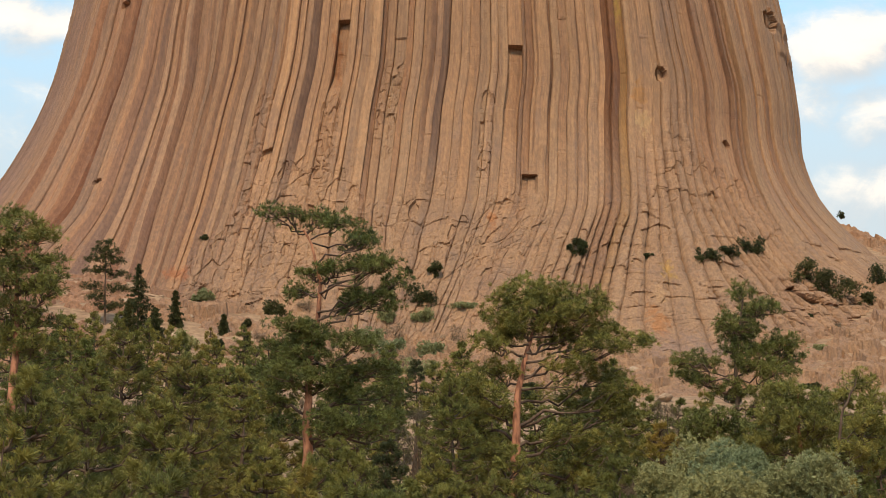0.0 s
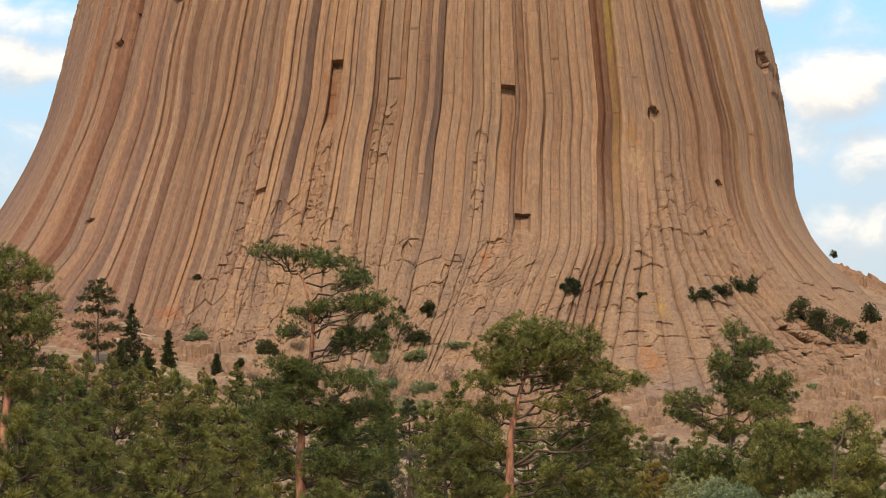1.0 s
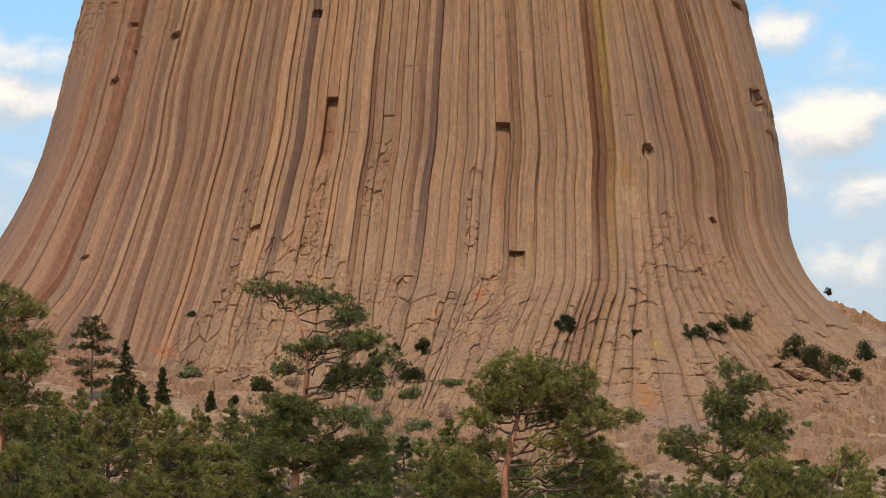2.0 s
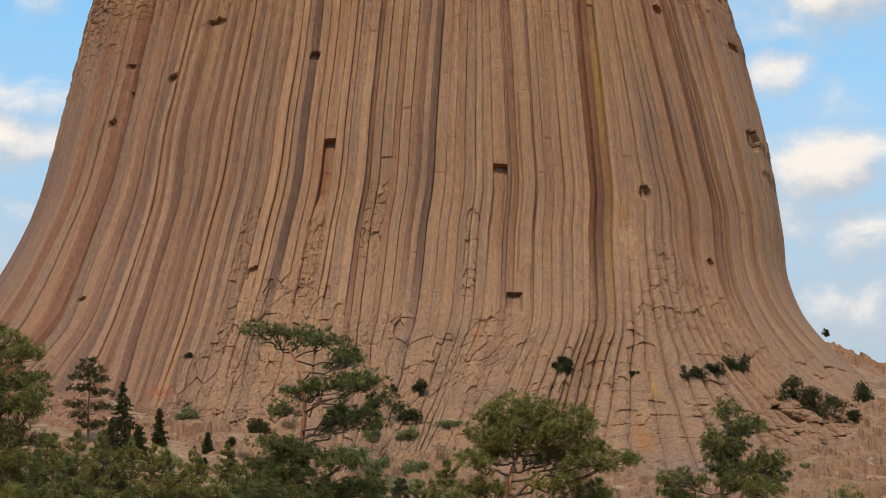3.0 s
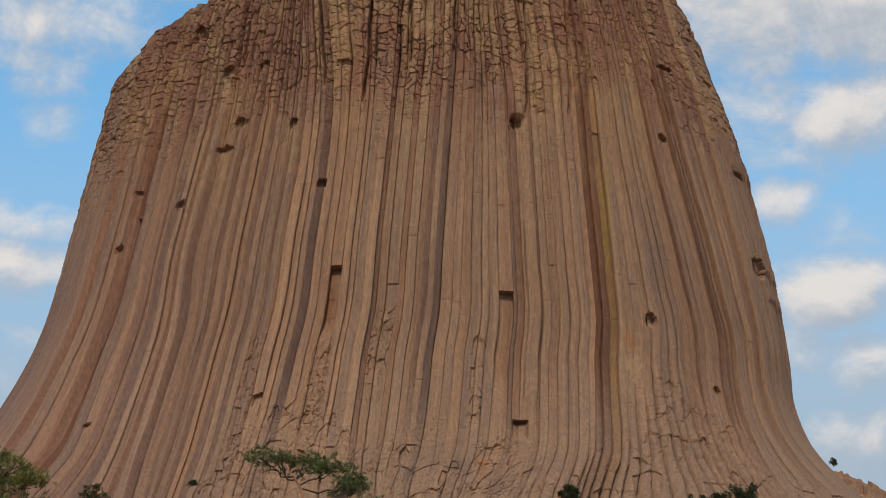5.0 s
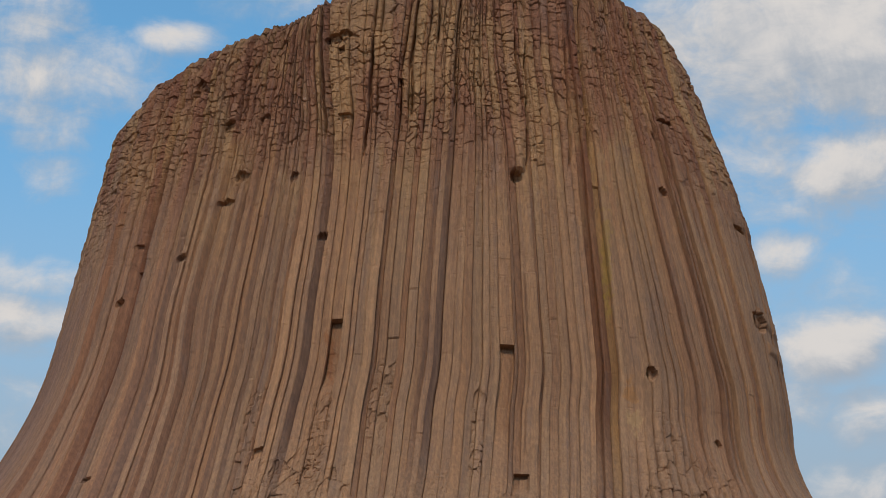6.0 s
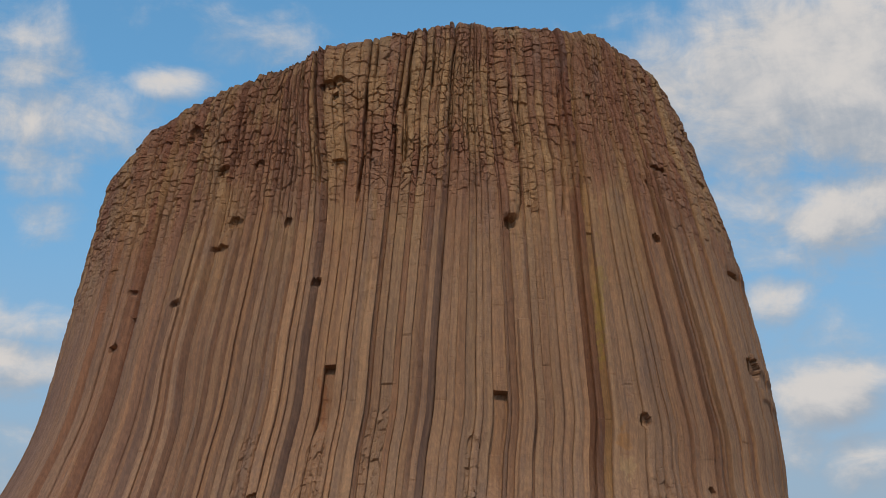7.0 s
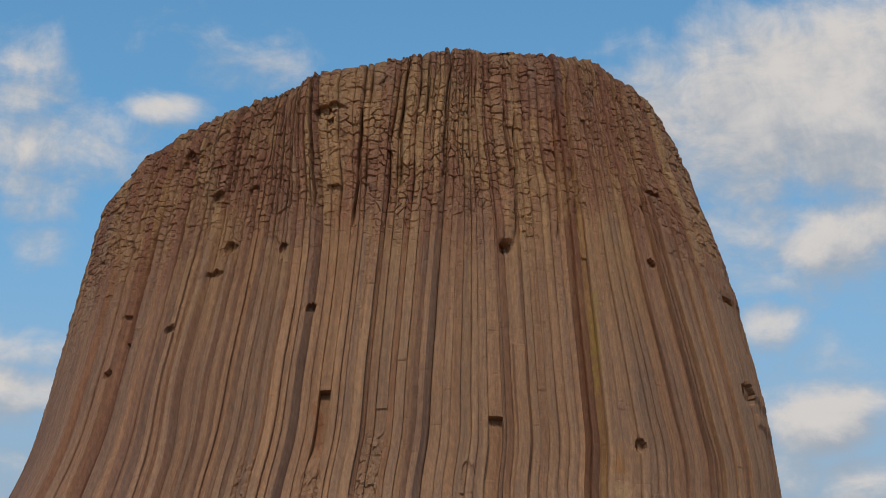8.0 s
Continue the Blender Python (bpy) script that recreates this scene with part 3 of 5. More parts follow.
    for q0, q1, h0, h1, deep in FALLEN:
        if q1 <= s0 or q0 >= s1:
            continue
        # the broken face is split across into plates
        plates = hashed(np.floor((zz + lip) / 4.3).astype(np.int64), round(q0 * 1000), 3, 17) - 0.5
        h = h - (joint > q0) * (joint < q1) * (zz + lip < h1) * step(h0 - 0.5, h0 + (h1 - h0) * (0.3 if h1 - h0 < 40 else 0.1), zz) * (deep * (1 + 0.4 * step(h1 - 2, h1, zz) * (deep > 1.2)) + 0.5 * plates * (deep > 1.2))
    for q0, h0, q1, h1, deep in CRACKS:
        q = q1 + (q0 - q1) * np.clip((zz - h1) / (h0 - h1), 0, 1)
        h = h - deep * np.exp(-((s - q - 0.006 * (lumps(zz / 4.0, q0 * 90, 0, 74) - 0.5)) * 98 / 0.30) ** 2) * step(h1 - 2, h1 + 4, zz) * step(h0 + 3, h0 - 2, zz)
    # one great ledge under the blocks, and the rounded brow
    h = h + 1.9 * np.exp(-((s - 0.258) / 0.018) ** 4) * step(166.5, 168.0, zz) * step(180, 172, zz)
    h = h - 2.6 * step(top - 7, top + 3, zz) ** 2
    h[:, 0] -= 3.0
    h[:, -1] -= 3.0
    x, y = x + nx * h, y + ny * h
    if back:
        y = 2 * AXIS_Y - y
    zs = np.broadcast_to(zz, x.shape).copy()
    # an uneven crest of loose blocks
    zs[-1] += 0.9 * (lumps(across[0] / 1.4, 2.0, 0.0, 78) - 0.45)
    verts = np.stack([x, y, zs], -1)
    crown = verts[-1].copy()
    crown[:, 0] = crown[:, 0] * 0.93
    crown[:, 1] = AXIS_Y + (crown[:, 1] - AXIS_Y) * 0.90
    crown[:, 2] += 0.4
    verts = np.concatenate([verts, crown[None]], 0)
    faces = grid_faces(len(z) + 1, len(u))
    me = mesh_from("column", verts.reshape(-1, 3), faces if not back else faces[:, ::-1], ROCK)
    # old, dark, lichened rock towards the crest
    aged = np.concatenate([0.35 * step(top - 32, top - 8, z) + 0.65 * step(top - 6, top - 0.5, z), [1.0]])
    lanes = np.broadcast_to(across, (len(z) + 1, len(u)))
    me.attributes.new("lane", "FLOAT", "POINT").data.foreach_set("value", np.ascontiguousarray(lanes, np.float32).ravel())
    me.attributes.new("weathering", "FLOAT", "POINT").data.foreach_set("value", np.repeat(aged, len(u)).astype(np.float32))
    return me


def build_tower():
    tower = tagged(new("rock_tower"), "huge tan butte of upright stone columns, blocky near its summit", "rock tower")
    for k, (s0, s1) in enumerate(zip(JOINTS, JOINTS[1:])):
        kind = KINDS[k] if k < len(KINDS) else "m"
        ob = part_of("column", column_mesh(s0, s1, kind, k, True, 8), tower)
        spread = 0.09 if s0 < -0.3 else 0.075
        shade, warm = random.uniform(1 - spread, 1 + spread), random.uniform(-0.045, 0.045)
        # the tint also darkens recessed columns, as painted shade
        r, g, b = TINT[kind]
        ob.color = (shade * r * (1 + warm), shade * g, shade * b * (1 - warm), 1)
    edges = [-1.0, *JOINTS[0:1]], [JOINTS[-1], 1.0]
    for k, (s0, s1) in enumerate(edges):
        part_of("column", column_mesh(s0, s1, "m", 200 + k, True, 7), tower).color = (1, 1, 1, 1)
    joints = np.linspace(-1.0, 1.0, 61)
    for k, (s0, s1) in enumerate(zip(joints, joints[1:])):
        part_of("column", column_mesh(s0, s1, "m", 300 + k, False, 3, back=True), tower).color = (1, 1, 1, 1)
    # the summit, a low dome of broken rock
    r, a = np.linspace(0, 1, 26)[:, None], np.linspace(0, 2 * math.pi, 97)[None, :]
    s = np.cos(a) * 0.985
    rim_z = curve(RIM_AT, RIM, s)
    x0, y0, _, _ = surface(s, rim_z)
    y0 = np.where(np.sin(a) > 0, 2 * AXIS_Y - y0, y0)
    x, y = 0.95 * x0 * r - 5 * (1 - r), AXIS_Y + 0.95 * (y0 - AXIS_Y) * r
    zc = 213 + (rim_z - 213) * r ** 2 + 1.5 * (1 - r ** 2) - 1.2 + 1.6 * crags(x / 4, y / 4, 0.0, 80)
    part_of("summit", mesh_from("summit", np.stack([x, y, zc], -1).reshape(-1, 3), grid_faces(26, 97)[:, ::-1], ROCK), tower).color = (0.9, 0.9, 0.8, 1)


# ---- ground ----
def ground_height(x, y):
    x, y = np.asarray(x, float), np.asarray(y, float)
    d = np.clip(y, -400, 440)
    z = np.where(d > 0, 46.0 * (np.abs(d) / 400.0) ** 2, 0.03 * d)
    z = z + 39.0 * np.exp(-((y - 525) / 75.0) ** 2) * step(35, 112, x) * (1 - 0.42 * step(98, 140, x)) * (1 - 0.3 * step(140, 420, x))
    z = z + 15.0 * np.exp(-((y - 440) / 110.0) ** 2) * step(30, -90, x)
    z = z * (1 - 0.9 * step(650, 1500, y)) * (1 - 0.75 * step(260, 900, np.abs(x)))
    far = step(60, 300, np.hypot(x, y))
    return z + (0.25 + 1.6 * far) * crags(x / 23.0, y / 23.0, 0.0, 90) + (0.10 + 0.9 * far) * crags(x / 6.0, y / 6.0, 0.0, 95)


def build_ground():
    def spaced(lo, hi, fine_lo, fine_hi, fine, coarse):
        a = np.arange(fine_lo, fine_hi, fine)
        left = fine_lo - np.geomspace(fine, fine_lo - lo, coarse)[::-1]
        right = fine_hi - fine + np.geomspace(fine, hi - fine_hi, coarse)
        return np.concatenate([left, a, right])
    xs, ys = spaced(-4800, 4800, -180, 200, 1.6, 22), spaced(-4800, 4800, -20, 560, 1.6, 22)
    x, y = np.meshgrid(xs, ys)
    verts = np.stack([x, y, ground_height(x, y)], -1).reshape(-1, 3)
    tagged(new("ground", mesh_from("ground", verts, grid_faces(len(ys), len(xs)), SOIL, True)), "reddish dry soil slope with scattered stones", "ground", kind="structure")


def build_apron(west, east, near, far, everywhere):
    """Bare, blocky rock at the tower's foot: ledges and split blocks that step up the slope."""
    xs, ys = np.arange(west, east, 0.45), np.arange(near, far, 0.6)
    x, y = np.meshgrid(xs, ys)
    drift = 1.5 * (lumps(x / 5.0, y / 5.0, 0.0, 121) - 0.5)
    crack, own, ox, oy = cells(x / 4.6 + drift, y / 5.5 + drift, 130)
    small, own2, sx, sy = cells(x / 1.7 + drift, y / 1.9 + drift, 131)
    other = (own * 7.31) % 1
    bare = step(0.22, 0.48, lumps(x / 26.0, y / 21.0, 0.0, 122) + 0.25 * step(372, 400, y) + 0.12 * step(50, 80, x) + everywhere) * step(near, near + 14, y)
    z = ground_height(x, y) - 1.2 + bare * (1.3 + 3.4 * (own - 0.3) + 1.4 * (other - 0.5) * oy * 2 + 0.9 * (own2 - 0.5) - 1.8 * np.clip(1 - crack / 0.07, 0, 1) - 0.8 * np.clip(1 - small / 0.1, 0, 1))
    z = z + bare * (0.8 * crags(x / 3.0, y / 3.0, 0.0, 124) + 0.35 * crags(x / 0.9, y / 0.9, 0.0, 125))
    ob = new("rock_apron", mesh_from("rock_apron", np.stack([x, y, z], -1).reshape(-1, 3), grid_faces(len(ys), len(xs)), ROCK))
    ob.data.attributes.new("lane", "FLOAT", "POINT").data.foreach_set("value", (0.05 * (x + 1.7 * y)).astype(np.float32).ravel())
    ob.color = (1.0, 0.95, 0.92, 1)
    tagged(ob, "cracked tan rock ledges and split blocks at the tower's foot", "rock ledge", kind="structure")


build_ground()
build_apron(-118, 128, 322, 446, 0.0)
build_apron(98, 150, 470, 540, 0.5)
build_tower()


# ---- plants ----
def unit(rng, n):
    v = rng.normal(0, 1, (n, 3))
    return v / np.linalg.norm(v, axis=1, keepdims=True)


def tufts_mesh(name, centres, ways, size, mat, rng, blades=20, blade_width=0.14, spread=0.95):
    """One brush of needles at each centre, pointing along its way: slivers that share the brush's heart and taper to their tips."""
    n = len(centres)
    if not n:
        centres, ways, n = np.zeros((1, 3)), np.array([[0, 0, 1.0]]), 1
    reach = size * rng.uniform(0.75, 1.2, (n, 1, 1))
    d = unit(rng, n * blades).reshape(n, blades, 3) * 1.35 * spread + ways[:, None, :]
    d /= np.linalg.norm(d, axis=2, keepdims=True)
    side = np.cross(d, unit(rng, n * blades).reshape(n, blades, 3))
    side /= np.linalg.norm(side, axis=2, keepdims=True) + 1e-9
    length = reach * rng.uniform(0.75, 1.1, (n, blades, 1))
    tip = centres[:, None, :] + d * length
    belly = centres[:, None, :] + d * length * 0.55 + side * reach * blade_width
    verts = np.concatenate([centres[:, None, :], belly, tip], 1)
    first = (np.arange(n) * (1 + 2 * blades))[:, None]
    b = np.arange(blades)[None, :]
    faces = np.stack([first + 0 * b, first + 1 + b, first + 1 + blades + b], -1).reshape(-1, 3)
    return mesh_from(name, verts.reshape(-1, 3), faces, mat)


def tube(path, radii, sides=7, knob=0.0, rng=None):
    """A bent, tapering stem along the path. Gives verts and faces."""
    path, radii = np.asarray(path, float), np.asarray(radii, float)
    along = np.gradient(path, axis=0)
    along /= np.linalg.norm(along, axis=1, keepdims=True) + 1e-9
    helper = np.where(np.abs(along[:, 2:3]) > 0.9, np.array([[1.0, 0, 0]]), np.array([[0, 0, 1.0]]))
    a = np.cross(along, helper)
    a /= np.linalg.norm(a, axis=1, keepdims=True) + 1e-9
    b = np.cross(along, a)
    turn = np.linspace(0, 2 * math.pi, sides, endpoint=False)
    r = radii[:, None, None]
    if knob and rng is not None:
        r = r * (1 + knob * rng.uniform(-1, 1, (len(path), sides, 1)))
    ring = path[:, None, :] + r * (a[:, None, :] * np.cos(turn)[None, :, None] + b[:, None, :] * np.sin(turn)[None, :, None])
    i = np.arange(len(path) - 1)[:, None] * sides
    j, jn = np.arange(sides)[None, :], (np.arange(sides)[None, :] + 1) % sides
    faces = np.stack([i + j, i + jn, i + sides + jn, i + sides + j], -1).reshape(-1, 4)
    return ring.reshape(-1, 3), faces


def joined(pieces):
    verts, faces, base = [], [], 0
    for v, f in pieces:
        verts.append(v)
        faces.append(f + base)
        base += len(v)
    return np.concatenate(verts), np.concatenate(faces)


def bent_path(p0, p1, sag, n, rng, wobble):
    t = np.linspace(0, 1, n)[:, None]
    path = p0 + (p1 - p0) * t
    path[:, 2] += sag * np.sin(t[:, 0] * math.pi)
    length = np.linalg.norm(p1 - p0)
    path[1:-1] += rng.normal(0, wobble * length, (n - 2, 3))
    return path


def stand(label, category, x, y, sink=0.15, group=""):
    ob = tagged(new(category.replace(" ", "_")), label, category, group)
    ob.location = (x, y, float(ground_height(x, y)) - sink)
    return ob


SEEDS = iter(range(4000, 9000))


def pine(label, x, y, trunk, radius, needles, bark, *pad_lists):
    """A grown pine: a trunk, a limb to each pad of foliage, and brushes of needles on every pad."""
    rng = np.random.default_rng(next(SEEDS))
    tree = stand(label, "pine tree", x, y)
    tall = trunk[-1][1]
    zs = np.linspace(0, tall, 26)
    path = np.stack([np.interp(zs, [p[1] for p in trunk], [p[0] for p in trunk]), 0.12 * np.sin(zs * 0.7), zs], -1)
    path[1:, :2] += rng.normal(0, 0.025, (25, 2))
    radii = radius * (1 - 0.84 * (zs / tall) ** 1.1) * (1 + 0.5 * np.exp(-zs / 0.5))
    part_of("trunk", mesh_from("trunk", *tube(path, radii, 12, 0.07, rng), bark, True), tree)
    size = 0.25 if y < 150 else 0.46
    hearts, ways = [], []
    for px, pz, rx, rz in [p for pads in pad_lists for p in pads]:
        depth = rng.uniform(-0.75, 0.75) * min(2.6, 0.7 * abs(px - np.interp(pz, zs, path[:, 0])) + 0.9)
        root_z = min(pz - 0.25 * abs(px) - rz, tall - 0.15)
        root_z = max(1.0, min(root_z, tall - 0.15))
        root = np.array([np.interp(root_z, zs, path[:, 0]), 0.0, root_z])
        end = np.array([px, depth, pz - 0.5 * rz])
        thick = radius * (1 - 0.7 * root_z / tall) * 0.38
        limb = bent_path(root, end, rng.uniform(-0.35, 0.1), 9, rng, 0.05)
        pieces = [tube(limb, np.linspace(thick * 1.15, 0.03, 9), 6, 0.1, rng)]
        # plumes on the upper side of the pad, each a handful of brushes at the end of one twig
        plumes = int(max(5, rx * rz * 66 * (0.22 / size) ** 2 + 4))
        q = unit(rng, plumes) * rng.uniform(0.45, 1.1, (plumes, 1)) ** 0.6
        q[:, 2] = np.where(q[:, 2] < 0, q[:, 2] * 0.5, q[:, 2])
        heart = np.array([px, depth, pz]) + q * np.array([rx * 1.08, rx * 1.0, rz * 1.2])
        heart[:, 2] -= 0.12 * np.abs(q[:, 0]) * rx
        each = 6
        count = plumes * each
        c = np.repeat(heart, each, 0) + rng.normal(0, 0.75 * size, (count, 3)) * np.array([1, 1, 0.7])
        spare = max(2, count // 9)
        c[:spare] = limb[rng.integers(5, 9, spare)] + rng.normal(0, 0.16, (spare, 3))
        hearts.append(c)
        w = np.repeat(q * np.array([1, 1, 0.6]), each, 0) + unit(rng, count) * 0.4 + np.array([0, 0, 0.6])
        ways.append(w / np.linalg.norm(w, axis=1, keepdims=True))
        for j in rng.choice(count, min(count, 9), replace=False):
            start = limb[rng.integers(4, 9)]
            pieces.append(tube(bent_path(start, c[j], -0.05, 4, rng, 0.06), np.array([0.026, 0.02, 0.014, 0.01]), 4))
        # a bare dead spur or two on each limb
        for _ in range(rng.integers(0, 2)):
            start = limb[rng.integers(2, 6)]
            tip = start + rng.normal(0, 0.35, 3) + np.array([0, 0, 0.15])
            pieces.append(tube(bent_path(start, tip, 0.05, 4, rng, 0.1), np.array([0.025, 0.018, 0.012, 0.006]), 4))
        part_of("branch", mesh_from("branch", *joined(pieces), DARK_BARK, True), tree)
    part_of("crown", tufts_mesh("crown", np.concatenate(hearts), np.concatenate(ways), size, needles, rng, 18, 0.125, 1.0), tree)
    return tree


def bushy_pine(label, x, y, tall, half, needles, fill=0.0, brush=0.0):
    """A young pine: boughs in rough whorls all the way up, thick with brushes."""
    rng = np.random.default_rng(next(SEEDS))
    brush = brush or (0.195 if y < 50 else 0.175 if y < 62 else 0.20 if y < 100 else 0.27)
    fill = fill or 1.0 * (0.17 / brush) ** 1.5
    tree = stand(label, "young pine", x, y)
    zs = np.linspace(0, tall - 0.2, 14)
    path = np.stack([0.15 * np.sin(zs * 0.5 + x), 0.1 * np.cos(zs * 0.6), zs], -1)
    part_of("trunk", mesh_from("trunk", *tube(path, 0.02 * tall * (1.05 - zs / tall), 8, 0.08, rng), DARK_BARK, True), tree)
    hearts, ways = [], []
    z = max(0.4, tall - 3.4 * half)
    while z < tall:
        f = (tall - z) / min(tall, 3.0 * half)
        reach = half * min(1.0, 1.25 * f ** 0.75 + 0.06)
        turn0 = rng.uniform(0, 6.3)
        boughs = 6 if reach > 0.5 else 4
        pieces = []
        for i in range(boughs):
            turn = turn0 + i * 2 * math.pi / boughs + rng.normal(0, 0.25)
            r = reach * rng.uniform(0.65, 1.15)
            end = np.array([math.cos(turn) * r, math.sin(turn) * r, z + 0.32 * r + rng.normal(0, 0.15)])
            limb = bent_path(np.array([0, 0, z]), end, -0.12 * r, 6, rng, 0.03)
            pieces.append(tube(limb, np.linspace(0.05, 0.012, 6), 5))
            # a flat fan of twigs on either side of the bough, with an upturned brush at every end
            count = int((7 + 15 * r) * fill) + 2
            t = rng.uniform(0.3, 1.05, count) ** 0.7
            c = np.stack([np.interp(t, np.linspace(0, 1, 6), limb[:, a]) for a in range(3)], -1)
            out = rng.normal(0, 0.26 * r + 0.05, count) * (1.25 - t)
            c += np.stack([-math.sin(turn) * out, math.cos(turn) * out, 0.10 + 0.10 * np.abs(out) + rng.normal(0, 0.07, count)], -1)
            hearts.append(c)
            w = unit(rng, count) * 0.35 + np.array([math.cos(turn) * 0.55, math.sin(turn) * 0.55, 0.8])
            ways.append(w / np.linalg.norm(w, axis=1, keepdims=True))
            for j in range(0, count if y < 100 else 0, 4):
                root = limb[min(5, int(t[j] * 4.5))]
                pieces.append(tube(bent_path(root, c[j], -0.02, 3, rng, 0.04), np.array([0.014, 0.011, 0.007]), 3))
        part_of("branch", mesh_from("branch", *joined(pieces), DARK_BARK, True), tree)
        z += rng.uniform(0.38, 0.6) * (1 if y < 100 else 1.3)
    hearts.append(np.array([[path[-1, 0], path[-1, 1], tall]]))
    ways.append(np.array([[0, 0, 1.0]]))
    part_of("crown", tufts_mesh("crown", np.concatenate(hearts), np.concatenate(ways), brush, needles, rng, *((30, 0.075) if y < 62 else (24, 0.095) if brush < 0.25 else (14, 0.15)), 0.85), tree)
    return tree


def shrub(label, x, y, z, half, tall, leaves):
    """A low bush: a few stems out of one root, and sprays of leaves in uneven lobes."""
    rng = np.random.default_rng(next(SEEDS))
    bush = tagged(new("shrub"), label, "shrub")
    near = y < 150
    if near:      # tall bushes rooted on the slope, of which the tops show
        tall, z = z + tall - float(ground_height(x, y)), float(ground_height(x, y))
    bush.location = (x, y, z - 0.2)
    size = 0.13 if near else max(0.13, min(0.42, half * 0.2))
    hearts, ways = [], []
    for i in range(16 if near else 8):
        turn, out = rng.uniform(0, 6.3), rng.uniform(0.1, 0.95) * half
        end = np.array([math.cos(turn) * out, math.sin(turn) * out * 0.8, tall * (rng.uniform(0.55, 0.97) if near else rng.uniform(0.25, 0.9))])
        limb = bent_path(np.zeros(3), end, 0.1, 5, rng, 0.06)
        part_of("stem", mesh_from("stem", *tube(limb, np.linspace(min(0.06, 0.035 * tall), 0.012, 5), 5), DARK_BARK, True), bush)
        lobe = rng.uniform(0.25, 0.5) * half
        count = int(40 + 50 * rng.random()) if leaves is not DRY_TWIGS else 26
        if near:
            count *= 3
        q = rng.normal(0, 0.55, (count, 3))
        q /= np.maximum(1.0, np.linalg.norm(q, axis=1, keepdims=True) / 1.15)
        hearts.append(np.maximum(end + q * np.array([lobe, lobe, lobe * 1.2 if near else min(lobe, tall * 0.26)]), np.array([-9, -9, 0.1])))
        w = q + np.array([0, 0, 0.7])
        ways.append(w / np.linalg.norm(w, axis=1, keepdims=True))
    part_of("foliage", tufts_mesh("foliage", np.concatenate(hearts), np.concatenate(ways), size, leaves, rng, *((16, 0.20) if near else (11, 0.30)) if leaves is not DRY_TWIGS else (14, 0.06)), bush)


def spruce(label, x, y, z, tall, half):
    """A pointed spruce: whorls of drooping boughs, each with flat sprays."""
    rng = np.random.default_rng(next(SEEDS))
    tree = tagged(new("spruce_tree"), label, "spruce tree")
    tree.location = (x, y, min(z, float(ground_height(x, y))) - 0.3)
    zs = np.linspace(0, tall, 8)
    part_of("trunk", mesh_from("trunk", *tube(np.stack([0 * zs, 0 * zs, zs], -1), 0.02 * tall * (1.02 - zs / tall), 7), DARK_BARK, True), tree)
    hearts, ways = [], []
    level = 0.06 * tall
    while level < tall:
        reach = half * (1 - level / tall) ** 0.85 * rng.uniform(0.75, 1.15) + 0.1
        for i in range(5):
            turn = rng.uniform(0, 6.3)
            r = reach * rng.uniform(0.4, 1.25)
            count = int(3 + 4.5 * r)
            t = np.linspace(0.2, 1, count)
            c = np.stack([math.cos(turn) * r * t, math.sin(turn) * r * t, level - 0.35 * r * t + 0.15 * r * t ** 2], -1)
            hearts.append(c + rng.normal(0, 0.08, (count, 3)))
            ways.append(np.tile([math.cos(turn) * 0.9, math.sin(turn) * 0.9, 0.15], (count, 1)))
        level += 0.035 * tall * rng.uniform(0.8, 1.3)
    part_of("crown", tufts_mesh("crown", np.concatenate(hearts), np.concatenate(ways), 0.40, DARK_NEEDLES, rng, 16, 0.2, 0.8), tree)


def boulder_mesh(seed, flat=0.65):
    """An angular block, split along planes and worn at the corners."""
    rng = np.random.default_rng(seed)
    bm = bmesh.new()
    bmesh.ops.create_icosphere(bm, subdivisions=3, radius=1.0)
    planes = [(Vector(w), rng.uniform(0.55, 0.85)) for w in unit(rng, 9)]
    for v in bm.verts:
        for w, d in planes:
            over = v.co.dot(w) - d
            if over > 0:
                v.co -= w * over * 0.92
        v.co *= 1 + 0.10 * (noise.noise(v.co * 2.3 + Vector((seed, 0, 0))))
        v.co.z *= flat
    me = bpy.data.meshes.new("boulder")
    bm.to_mesh(me)
    bm.free()
    me.materials.append(BOULDER)
    return me


